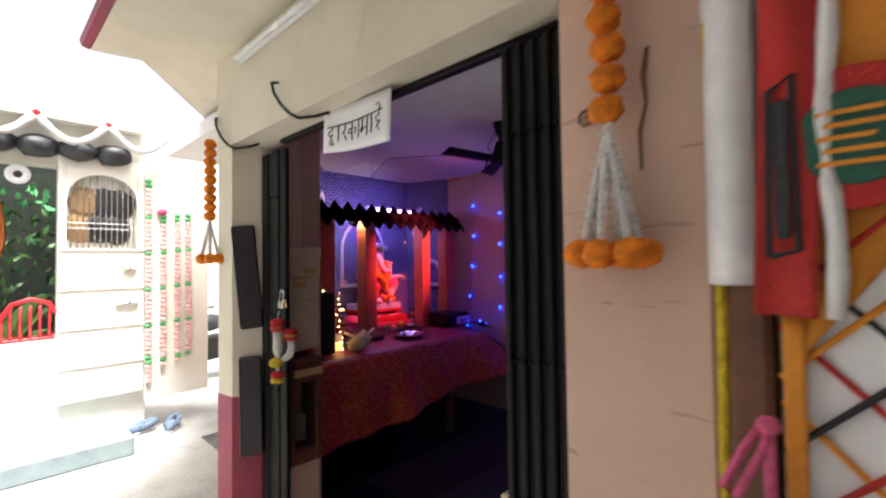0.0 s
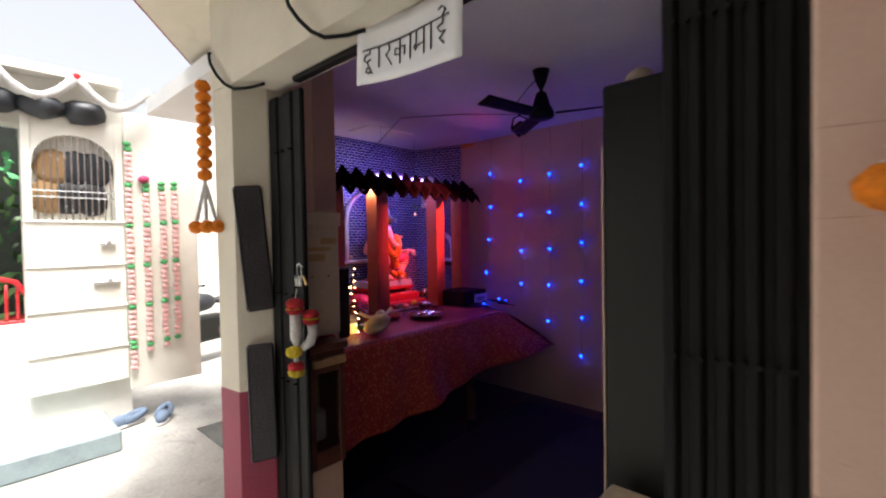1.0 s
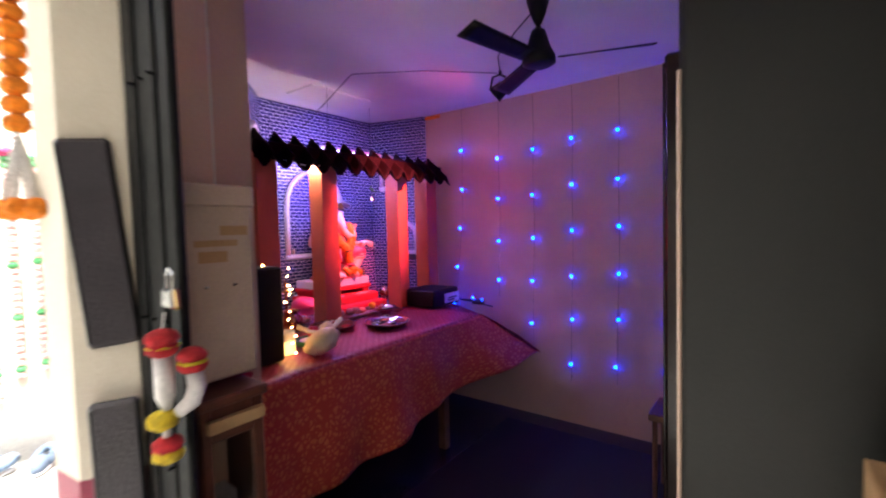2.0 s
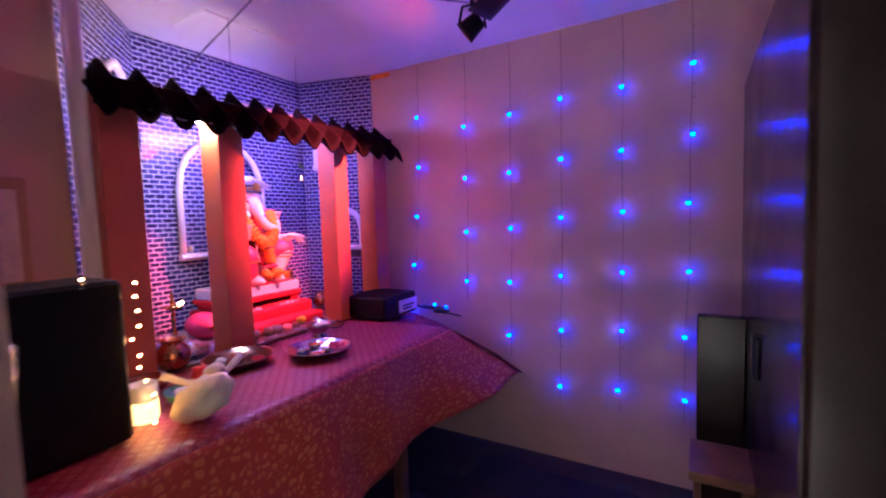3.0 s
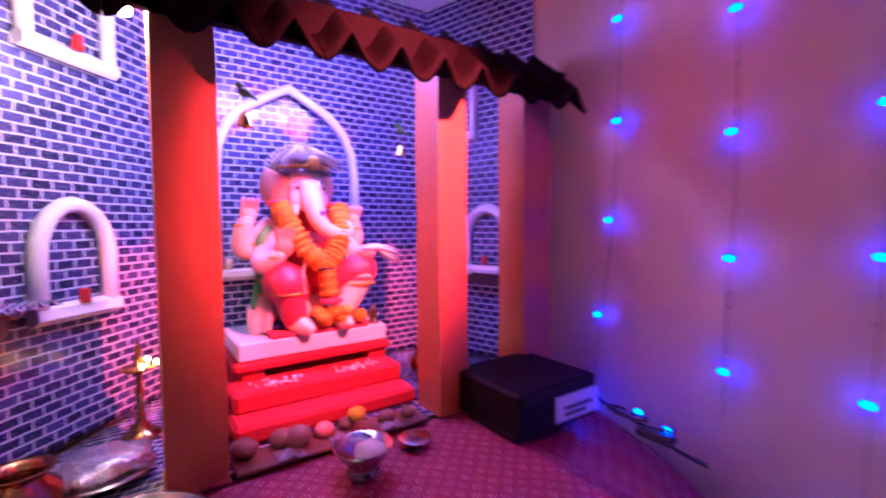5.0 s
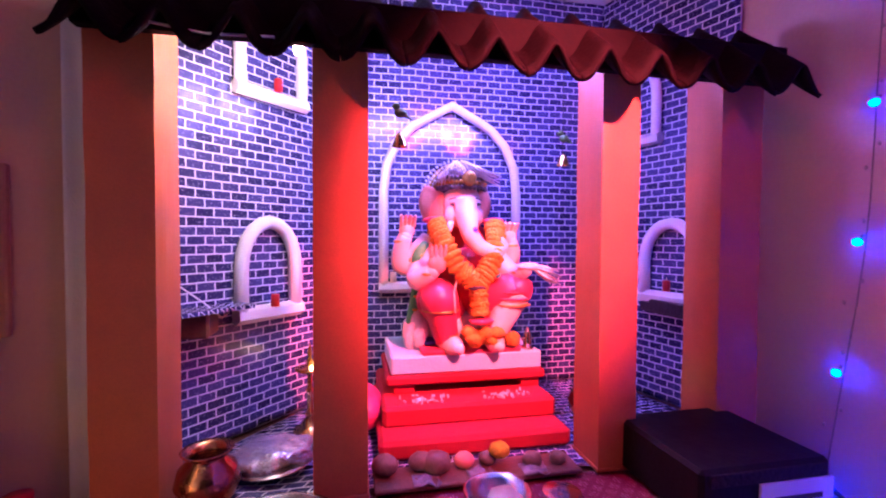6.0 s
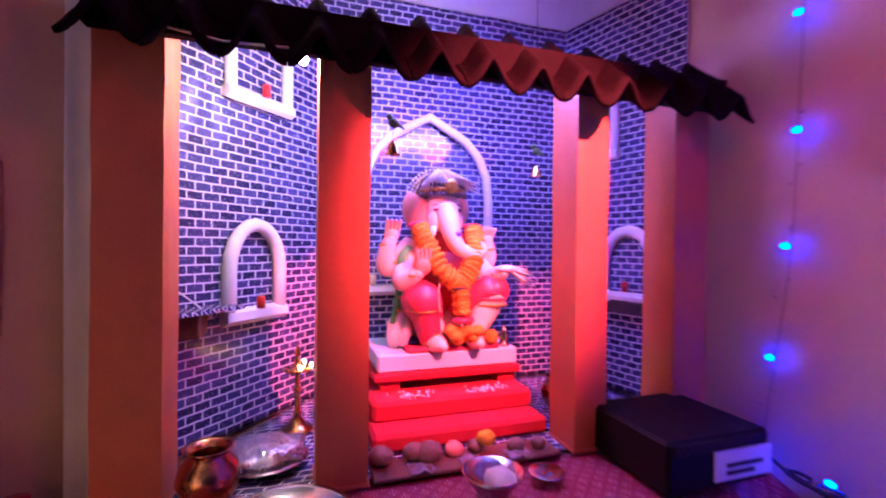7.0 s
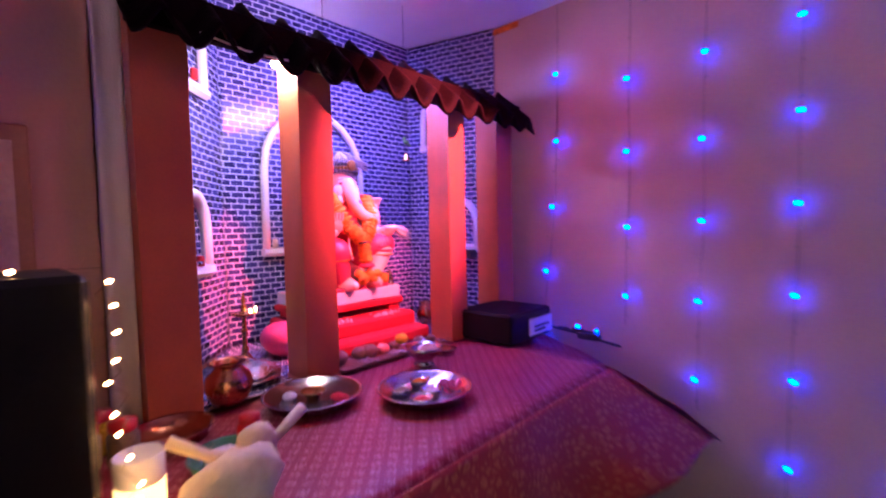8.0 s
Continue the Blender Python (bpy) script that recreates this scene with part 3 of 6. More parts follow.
# ---- the table and its cloth ----
tb = thing("offering_table", (-3.5, 2.6, FLOOR), "plain wooden table under a red brocade cloth", "table")
bm = B(); box(bm, -0.75, 0.68, -1.08, 0.82, 0.86, 0.918, 0.006)
part("tabletop", bm, WOOD, tb)
for lx in (-0.68, 0.60):
    for ly in (-1.0, 0.50):
        bm = B(); box(bm, lx - 0.03, lx + 0.03, ly - 0.03, ly + 0.03, 0.0, 0.86, 0.004)
        part("leg", bm, WOOD, tb)
cloth = thing("brocade_cloth", (-2.8, 2.6, TOP), "red and gold brocade cloth draped over the table edge", "tablecloth")
bm = B()
def top(u, v):
    return (-0.72 + 0.73 * u, -1.08 + 1.95 * v, -0.006 + 0.004 * noise.noise(Vector((u * 6, v * 14, 2))) - (0.02 if u > 0.97 else 0))
sheet(bm, top, 20, 40, 0.003, uv=lambda u, v: (u * 0.73, v * 1.95))
part("top_fold", bm, BROCADE, cloth, smooth=True)
bm = B()
def skirt(u, v):
    low = 0.60 - 0.06 * u - 0.27 * max(0, u - 0.4)
    fold = 0.025 * math.sin(u * 30) * v + 0.05 * noise.noise(Vector((u * 5, v * 2, 5))) * v
    flare = max(0.0, (u - 0.72) / 0.28)
    return (0.012 + 0.05 * v + fold + 0.26 * flare ** 1.5 * v, -1.08 + 1.95 * u + 0.36 * flare * v, -0.016 - low * v + 0.05 * flare * v)
sheet(bm, skirt, 60, 20, 0.003, uv=lambda u, v: (u * 1.95, v * 0.6))
part("front_fall", bm, GOLDBROCADE, cloth, smooth=True)
bm = B()
def flap(u, v):
    a = Vector((-0.70 + 0.712 * u, 0.87, -0.012))
    b = Vector((-0.55 + 0.87 * u, 1.33 - 0.09 * u, -0.05 - 0.30 * u ** 1.3))
    return a.lerp(b, v) + Vector((0, 0, 0.02 * math.sin(math.pi * v) - 0.03 * noise.noise(Vector((u * 4, v * 4, 9))) * v))
sheet(bm, flap, 20, 14, 0.003, uv=lambda u, v: (u * 0.72, v * 0.5))
part("end_fall", bm, BROCADE, cloth, smooth=True)

# ---- idol, pedestal and steps ----
rs = thing("red_stepped_stand", (0, 0, 0), "stepped stand covered in bright red felt", "stand")
bm = B(); box(bm, -4.18, -3.645, 2.74, 3.335, TOP + 0.008, 0.805, 0.012)
part("lower_step", bm, REDCLOTH, rs)
bm = B(); box(bm, -4.18, -3.745, 2.755, 3.33, 0.80, 0.868, 0.012)
part("upper_step", bm, REDCLOTH, rs)
for yy in (2.80, 3.25):
    bm = B(); box(bm, -4.16, -3.86, yy, yy + 0.07, 0.866, 0.90, 0.004)
    part("stool_foot", bm, REDCLOTH, rs)
bm = B(); box(bm, -4.17, -3.84, 2.775, 3.335, 0.90, 0.932, 0.008)
part("stool_top", bm, REDCLOTH, rs)
random.seed(6)
bm = B()
for k in range(60):
    yy, xx = random.choice((2.90, 3.18)) + random.gauss(0, 0.05), random.uniform(-3.83, -3.76)
    ball(bm, (xx, yy, 0.872), 0.008, (1, 0.8, 0.35), 1, 0, 0.3, Euler((k, k, 0)))
tagged(single("scattered_petals", bm, PINKPAPER, (0, 0, 0), "scattered pink petals on the red step", "petals"), kind="stuff")
bm = B(); box(bm, -4.16, -3.855, 2.79, 3.325, 0.932, 0.995, 0.006)
single("foam_plinth", bm, PALEBLUE, (0, 0, 0), "pale blue foam board slab under the idol", "plinth")
bm = B()
def bolster(u, v):
    a, r = 2 * math.pi * v, 0.085 * (1 - 0.85 * abs(2 * u - 1) ** 3)
    return (-3.80 - 0.22 * u + r * 0.6 * math.cos(a), 2.665 + 0.05 * u + r * math.cos(a) * 0.9, 0.82 + 0.85 * r * math.sin(a))
sheet(bm, bolster, 18, 20)
single("satin_cushion", bm, PINKCLOTH, (0, 0, 0), "pink satin cushion beside the red steps", "cushion", smooth=True)

# Idol, one plain mesh; slots: skin, pink, magenta, gold, dark, marigold, green, white, turquoise, blue, red robe, dark beadwork.
bm = B()
C = Vector((-3.98, 3.06, 0.995))
def at(x, y, z):
    return tuple(C + Vector((x, y, z)))
def limb(pts, rs, mi, seg=14):
    """A smooth limb through a few joints."""
    P = [Vector(p) for p in pts]
    out, rr = [], []
    for k in range(len(P) - 1):
        a, b, c, d = P[max(k - 1, 0)], P[k], P[k + 1], P[min(k + 2, len(P) - 1)]
        for n in range(5):
            f = n / 5
            out.append(0.5 * (2 * b + (c - a) * f + (2 * a - 5 * b + 4 * c - d) * f * f + (3 * b - a - 3 * c + d) * f ** 3))
            rr.append(rs[k] * (1 - f) + rs[k + 1] * f)
    out.append(P[-1]); rr.append(rs[-1])
    tube(bm, [at(*p) for p in out], rr, seg, mi)
    ball(bm, at(*P[-1]), rs[-1], (1, 1, 1), 2, mi)
box(bm, C.x - 0.14, C.x + 0.125, C.y - 0.165, C.y + 0.19, 0.993, 1.012, 0.006, 2)
ball(bm, at(-0.03, 0, 0.075), 0.13, (0.9, 1.15, 0.55), 3, 7)
ball(bm, at(-0.005, 0.0, 0.25), 0.115, (0.85, 1.0, 1.15), 3, 10)
ball(bm, at(-0.03, 0.0, 0.37), 0.110, (0.7, 1.22, 0.85), 3, 10)
# legs with folded dhoti
limb([(0.0, -0.06, 0.13), (0.06, -0.10, 0.18), (0.10, -0.105, 0.185)], [0.078, 0.078, 0.070], 2)
limb([(0.10, -0.105, 0.18), (0.095, -0.09, 0.11), (0.09, -0.075, 0.045)], [0.060, 0.052, 0.040], 2)
limb([(0.09, -0.075, 0.035), (0.13, -0.055, 0.03), (0.155, -0.045, 0.026)], [0.036, 0.034, 0.020], 0, 10)
limb([(0.0, 0.06, 0.14), (0.07, 0.13, 0.20), (0.095, 0.18, 0.215)], [0.075, 0.070, 0.060], 2)
limb([(0.10, 0.175, 0.20), (0.11, 0.13, 0.13), (0.115, 0.085, 0.06)], [0.052, 0.048, 0.036], 0)
limb([(0.115, 0.085, 0.045), (0.145, 0.09, 0.035), (0.165, 0.095, 0.03)], [0.034, 0.032, 0.018], 0, 10)
for s, c in ((-1, (0.10, -0.10, 0.15)), (1, (0.105, 0.16, 0.165))):
    for k in range(3):
        ball(bm, at(c[0] - 0.003 * k, c[1], c[2] + 0.022 * k), 0.066 - 0.002 * k, (1.02, 1.05, 0.13), 2, (3, 2, 10)[k])
for c in ((0.092, -0.078, 0.065), (0.114, 0.088, 0.078)):
    ball(bm, at(*c), 0.046, (1, 1, 0.28), 2, 3)
# pale robe folds and offerings round the seat
for k in range(5):
    ball(bm, at(0.01 + 0.012 * k, -0.185 + 0.008 * k, 0.055 + 0.022 * (k % 3)), 0.05 - 0.005 * k, (0.8, 0.7, 1.4), 2, 7, 0.25)
ball(bm, at(0.04, -0.12, 0.03), 0.030, (1.3, 1, 0.5), 2, 9, 0.3)
ball(bm, at(0.06, 0.14, 0.03), 0.030, (1.2, 1.3, 0.6), 2, 4, 0.3)
# head, ears, trunk
ball(bm, at(0.005, -0.005, 0.520), 0.084, (0.92, 0.86, 1.02), 3, 0)
for y in (-0.045, 0.036):
    ball(bm, at(0.050, y, 0.478), 0.036, (0.75, 0.9, 1.1), 2, 0)
    ball(bm, at(0.073, y, 0.518), 0.0105, (0.5, 1.6, 0.65), 2, 4)
    tube(bm, [at(0.070, y - 0.020, 0.534), at(0.078, y, 0.540), at(0.071, y + 0.018, 0.533)], 0.0022, 5, 4)
for s in (-1, 1):
    def ear(u, v, s=s):
        h = (v - 0.5) * 2
        reach = 0.075 * (1 - 0.45 * abs(h) ** 2.2) + 0.012 * h
        return at(0.012 - 0.05 * u + 0.014 * math.sin(3.4 * u), -0.012 + s * (0.060 + reach * u), 0.505 + 0.075 * h * (0.72 + 0.28 * u) + 0.010 * u)
    sheet(bm, ear, 8, 12, 0.009, 1)
limb([(0.055, -0.004, 0.52), (0.092, -0.004, 0.465), (0.112, 0.004, 0.41), (0.122, 0.035, 0.368), (0.122, 0.085, 0.352), (0.116, 0.122, 0.366), (0.110, 0.118, 0.392)], [0.046, 0.038, 0.031, 0.027, 0.023, 0.018, 0.012], 0, 16)
ball(bm, at(0.135, 0.012, 0.425), 0.013, (0.5, 1, 1), 2, 9)
limb([(0.055, -0.052, 0.455), (0.085, -0.062, 0.44), (0.105, -0.066, 0.425)], [0.013, 0.010, 0.004], 7, 8)
# crown: dark cap, beaded band, swept white plumes, pearl halo
ball(bm, at(-0.022, -0.008, 0.605), 0.086, (0.9, 0.98, 0.82), 3, 4, 0.12)
for row in range(3):
    for k in range(15):
        a = -1.25 + 2.5 * k / 14
        ball(bm, at(-0.012 + 0.094 * math.cos(a), -0.006 + 0.092 * math.sin(a), 0.577 + 0.018 * row), 0.0105, (0.8, 1, 1), 1, (11, 3, 11)[row])
ball(bm, at(0.086, 0.004, 0.607), 0.019, (0.5, 1, 1.1), 2, 2)
ball(bm, at(0.090, 0.004, 0.607), 0.026, (0.25, 1, 1.1), 2, 3)
random.seed(14)
for k in range(64):
    q = k / 63 * 2 - 1
    j = random.uniform(-0.012, 0.012)
    root = at(0.035 + 0.02 * random.random(), -0.02 + 0.022 * q, 0.668 + j * 0.4)
    mid = at(0.066 + j, -0.02 + 0.062 * q + j, 0.652 - 0.020 * abs(q) + j)
    tip = at(0.070 + j, -0.012 + 0.122 * q + (0.02 if q > 0 else 0.03) + j, 0.600 - 0.012 * (1 - abs(q)) + 1.8 * j)
    tube(bm, [root, mid, tip], [0.0048, 0.0046, 0.0014], 5, 7)
for ring, r in ((0, 0.128), (1, 0.113), (2, 0.098)):
    for k in range(20):
        a = math.pi * (0.28 + 0.80 * k / 19)
        ball(bm, at(-0.045, -0.012 + 0.98 * r * math.cos(a), 0.560 + r * math.sin(a)), 0.0058, (1, 1, 1), 1, 7)
ball(bm, at(-0.062, -0.012, 0.565), 0.118, (0.10, 0.95, 1.0), 3, 3)
# four arms, with fingers
def fingers(root, spread, length, bend, mi=0):
    for k in range(4):
        o = (k - 1.5) * spread
        limb([(root[0], root[1] + o, root[2]), (root[0] + bend * 0.4, root[1] + o * 1.15, root[2] + length * 0.55), (root[0] + bend, root[1] + o * 1.25, root[2] + length)], [0.0095, 0.008, 0.0055], mi, 6)
limb([(-0.03, -0.11, 0.385), (-0.015, -0.185, 0.315), (0.0, -0.222, 0.305), (0.02, -0.226, 0.36), (0.03, -0.212, 0.405)], [0.046, 0.042, 0.038, 0.030, 0.024], 0)
ball(bm, at(0.032, -0.208, 0.425), 0.028, (0.7, 1, 1.1), 2, 0)
fingers((0.036, -0.206, 0.440), 0.013, 0.034, 0.03)
limb([(-0.03, 0.11, 0.385), (-0.01, 0.175, 0.325), (0.01, 0.19, 0.34), (0.03, 0.178, 0.39)], [0.044, 0.040, 0.034, 0.024], 0)
ball(bm, at(0.034, 0.172, 0.408), 0.028, (0.7, 1, 1.1), 2, 0)
fingers((0.038, 0.170, 0.420), 0.013, 0.032, 0.03)
limb([(0.0, -0.11, 0.355), (0.045, -0.165, 0.27), (0.075, -0.168, 0.255), (0.118, -0.130, 0.285)], [0.046, 0.042, 0.038, 0.026], 0)
ball(bm, at(0.130, -0.116, 0.312), 0.033, (0.45, 1, 1.1), 2, 1)
fingers((0.132, -0.114, 0.335), 0.014, 0.036, 0.004, 1)
limb([(0.0, 0.11, 0.345), (0.055, 0.165, 0.275), (0.10, 0.185, 0.275), (0.135, 0.195, 0.288)], [0.044, 0.038, 0.032, 0.026], 0)
for c, t in (((0.022, -0.225, 0.385), 0.031), ((0.025, 0.182, 0.372), 0.030), ((0.108, -0.140, 0.276), 0.033), ((0.105, 0.187, 0.277), 0.034), ((-0.012, -0.195, 0.318), 0.045)):
    ball(bm, at(*c), t, (1, 1, 0.34), 2, 3)
# the white sweet and its plume held out
ball(bm, at(0.142, 0.205, 0.300), 0.034, (0.9, 1.3, 0.45), 2, 7)
for k in range(14):
    a = -0.7 + 0.1 * k
    dz = 0.010 * (k % 4)
    limb([(0.142, 0.215, 0.302), (0.142 + 0.035 * math.sin(a), 0.255, 0.300 - dz), (0.142 + 0.07 * math.sin(a), 0.300 + 0.006 * (k % 3), 0.285 - 1.6 * dz)], [0.0075, 0.006, 0.002], 7, 5)
# garland: petal discs threaded along a V with a long drop
def discs(pts, n, r):
    P = [Vector(p) for p in pts]
    for k in range(n):
        f = k / (n - 1) * (len(P) - 1)
        a = min(int(f), len(P) - 2)
        c, d = P[a].lerp(P[a + 1], f - a), (P[a + 1] - P[a]).normalized()
        ball(bm, at(*c), r * (0.94 + 0.10 * (k % 2)), (1, 1, 0.42), 2, 5, 0.34, d.to_track_quat("Z", "Y").to_euler())
discs([(0.055, -0.108, 0.448), (0.098, -0.090, 0.38), (0.132, -0.040, 0.29), (0.140, 0.018, 0.245)], 15, 0.038)
discs([(0.055, 0.106, 0.446), (0.098, 0.098, 0.38), (0.132, 0.070, 0.30), (0.140, 0.026, 0.245)], 14, 0.038)
discs([(0.142, 0.024, 0.220), (0.150, 0.028, 0.145)], 6, 0.036)
for c, r in (((0.045, -0.106, 0.462), 0.040), ((0.045, 0.104, 0.460), 0.038), ((0.148, 0.024, 0.232), 0.034), ((0.155, 0.030, 0.118), 0.038)):
    ball(bm, at(*c), r, (0.85, 1.15, 0.38), 2, 4 if r < 0.036 else 2, 0.35)
for k in range(9):
    ball(bm, at(0.145 + 0.012 * math.sin(k * 2.1), -0.01 + 0.014 * k, 0.062 + 0.018 * math.cos(k * 1.7)), 0.027, (0.9, 1, 0.8), 2, 5, 0.35)
ball(bm, at(0.125, 0.155, 0.045), 0.028, (1, 1, 1), 2, 5, 0.3)
# beadwork, sash and cord
for k in range(10):
    ball(bm, at(0.105 + 0.003 * k, 0.065 + 0.008 * (k % 5), 0.335 - 0.016 * (k // 2)), 0.012, (0.6, 1, 1.1), 1, 8 if k % 2 else 7)
limb([(0.02, -0.135, 0.375), (0.035, -0.165, 0.33), (0.02, -0.165, 0.22), (0.02, -0.180, 0.10)], [0.018, 0.026, 0.024, 0.030], 6, 8)
for k in range(5):
    ball(bm, at(0.052 - 0.003 * k, -0.160 - 0.004 * k, 0.335 - 0.048 * k), 0.012, (0.7, 1.2, 0.5), 1, 5)
tube(bm, [at(0.105, -0.03, 0.30), at(0.140, -0.06, 0.22), at(0.165, -0.06, 0.15)], 0.004, 5, 7)
SKINSET = [SKIN, EARTONE, DHOTI, GOLD, DARKHAIR, mat("fresh_marigold_petals", (0.90, 0.36, 0.025), 0.85, var=0.25, scale=40, bump=1.0, fine=130), GREENCLOTH, JASMINE,
           mat("turquoise_beadwork", (0.12, 0.55, 0.52), 0.5, var=0.2, bump=0.3), mat("royal_blue_paint", (0.03, 0.08, 0.55), 0.4, var=0.2, bump=0.2),
           mat("painted_red_robe", (0.55, 0.03, 0.04), 0.4, var=0.15, scale=16, bump=0.15), mat("dark_silver_beadwork", (0.16, 0.14, 0.17), 0.35, 0.5, var=0.3, scale=60, bump=0.5)]
single("seated_idol", bm, SKINSET, (0, 0, 0), "seated elephant-headed clay idol with marigold garland and crown", "idol", smooth=True)

# Small silver figure, pots and stones on the stand and tray.
def small_idol(at):
    bm = B(); lathe(bm, [(0, 0), (0.022, 0), (0.024, 0.008), (0.014, 0.014), (0.018, 0.03), (0.012, 0.045), (0.015, 0.055), (0.010, 0.066), (0.004, 0.078), (0, 0.08)], seg=14)
    ball(bm, (0.0, 0.014, 0.035), 0.010, (1, 1, 1), 1); ball(bm, (0.0, -0.014, 0.035), 0.010, (1, 1, 1), 1)
    single("silver_figurine", bm, SILVER, at, "tiny silver figurine on the foam plinth", "figurine", smooth=True)
bm = B(); prism(bm, [(-3.76, 2.142), (-3.925, 2.292), (-3.86, 2.365), (-3.695, 2.215)], 1.172, 1.184)
layer = bm.loops.layers.uv.verify()
for f in bm.faces:
    for loop in f.loops:
        loop[layer].uv = (loop.vert.co.x * 1.4, loop.vert.co.y * 1.4 + loop.vert.co.z)
sf = thing("brick_print_shelf", (0, 0, 0), "small shelf covered in brick-print paper on the side sheet", "shelf")
part("board", bm, BRICKPRINT, sf)
bm = B(); box(bm, -3.86, -3.76, 2.17, 2.26, 1.10, 1.172, 0.006)
part("bracket", bm, WOOD, sf)
bm = B(); tube(bm, [(-3.66, 2.08, 1.34), (-3.74, 2.16, 1.28), (-3.79, 2.24, 1.20), (-3.82, 2.28, 1.15), (-3.86, 2.29, 1.16)], 0.0025, 5);
single("white_cable", bm, WHITEWIRE, (0, 0, 0), "thin white cable hanging across the shrine side", "cable")
bm = B(); tube(bm, [(-3.42, 2.24, 1.84), (-3.41, 2.36, 1.82), (-3.42, 2.50, 1.83)], 0.003, 5)
single("white_cable", bm, WHITEWIRE, (0, 0, 0), "white cable sagging under the tile roof", "cable")
bm = B(); box(bm, -3.70, -3.52, 3.968, 3.979, 2.43, 2.462, 0.002)
single("orange_tape", bm, MARIGOLD, (0, 0, 0), "strip of orange tape along the ceiling edge", "tape")
bm = B(); box(bm, -4.03, -3.79, 3.84, 3.90, 1.10, 1.152, 0.003)
single("dark_ledge", bm, BAGBLACK, (0, 0, 0), "dark ledge under a white foam niche", "ledge")
small_idol((-3.89, 3.285, 0.995))

tray = thing("offering_board", (-3.55, 3.02, TOP + 0.004), "low board with fruit, nuts and folded paper before the steps", "board")
bm = B(); box(bm, -0.055, 0.055, -0.30, 0.27, 0.0, 0.012, 0.003)
part("board", bm, WOOD, tray)
random.seed(4)
for k, (yy, zz, r, m) in enumerate(((-0.27, 0.04, 0.032, FRUIT), (-0.17, 0.036, 0.030, FRUIT), (-0.13, 0.035, 0.036, FRUIT), (-0.05, 0.03, 0.026, EARTONE), (0.02, 0.028, 0.022, FRUIT), (0.05, 0.055, 0.026, POMYEL), (0.14, 0.03, 0.026, FRUIT), (0.22, 0.025, 0.022, FRUIT))):
    bm = B(); ball(bm, (random.uniform(-0.03, 0.01), yy, zz), r, (1, 1.15, 0.9), 2, 0, 0.18)
    single("fruit", bm, m, (-3.55, 3.02, TOP + 0.004), "round fruit lying on the offering board", "fruit", "fruit on the board", smooth=True)
for k in range(3):
    bm = B(); y0 = -0.20 + 0.15 * k
    sheet(bm, lambda u, v: (0.0 + 0.06 * u, y0 + 0.07 * v, 0.018 + 0.02 * noise.noise(Vector((u * 3 + k, v * 3, 1)))), 6, 6, 0.002)
    single("paper_packet", bm, WRAPPER, (-3.55, 3.02, TOP + 0.004), "crumpled pale paper packet on the offering board", "packet", "paper packets", smooth=True)

def vessel(name, prof, m, at, label, category, group="", seg=26):
    bm = B(); lathe(bm, prof, seg=seg)
    return single(name, bm, m, at, label, category, group, smooth=True)

POT = [(0, 0.0), (0.045, 0.0), (0.062, 0.02), (0.074, 0.055), (0.066, 0.09), (0.044, 0.112), (0.042, 0.12), (0.058, 0.13), (0.060, 0.134), (0.052, 0.132), (0.036, 0.118), (0.036, 0.108), (0.058, 0.086), (0.064, 0.055), (0.05, 0.02), (0, 0.01)]
vessel("copper_pot", POT, COPPER, (-3.545, 2.32, TOP + 0.006), "round copper water pot on the brocade cloth", "pot")
DIYA = [(0, 0.0), (0.020, 0.0), (0.016, 0.006), (0.026, 0.012), (0.040, 0.026), (0.038, 0.027), (0.02, 0.016), (0, 0.014)]

def thali(at, r, label, m=SILVER):
    t = thing("offering_plate", at, label, "plate", "offering plates")
    bm = B(); lathe(bm, [(0, 0.003), (r * 0.86, 0.003), (r * 0.94, 0.026), (r, 0.030), (r * 0.99, 0.033), (r * 0.93, 0.030), (r * 0.84, 0.008), (0, 0.007)], seg=40)
    part("dish", bm, m, t, smooth=True)
    return t
thali((-3.345, 2.50, TOP + 0.006), 0.155, "round steel plate holding a small oil lamp")
vessel("oil_lamp", DIYA, BRASS, (-3.345, 2.50, TOP + 0.014), "small brass oil lamp on a steel plate", "lamp")
bm = B(); ball(bm, (0, 0, 0.012), 0.03, (1.2, 0.8, 0.4), 2, 0, 0.3)
single("flower_heap", bm, POMRED, (-3.27, 2.55, TOP + 0.01), "small heap of red powder on a steel plate", "powder", smooth=True)
bm = B(); ball(bm, (0, 0, 0.010), 0.022, (1, 1, 0.6), 2, 0, 0.2)
single("wick_bundle", bm, RICE, (-3.40, 2.45, TOP + 0.012), "cotton wick bundle on a steel plate", "wick", smooth=True)
thali((-3.108, 2.765, TOP + 0.006), 0.155, "round steel plate with bowls of powder and petals")
for k, (dx, dy, m) in enumerate(((0.06, -0.07, CANDLERED), (-0.045, -0.06, FRUIT), (-0.06, 0.035, MARIGOLD), (0.03, 0.0, RICE))):
    vessel("powder_bowl", [(0, 0.0), (0.026, 0.0), (0.036, 0.022), (0.034, 0.022), (0.026, 0.006), (0, 0.005)], SILVER, (-3.108 + dx, 2.765 + dy, TOP + 0.014), "small steel bowl on the offering plate", "bowl", "powder bowls", 18)
    bm = B(); ball(bm, (0, 0, 0.008), 0.026, (1, 1, 0.4), 2, 0, 0.2)
    single("powder_fill", bm, m, (-3.108 + dx, 2.765 + dy, TOP + 0.018), "coloured powder in a small steel bowl", "powder", "powders", smooth=True)
random.seed(8)
bm = B()
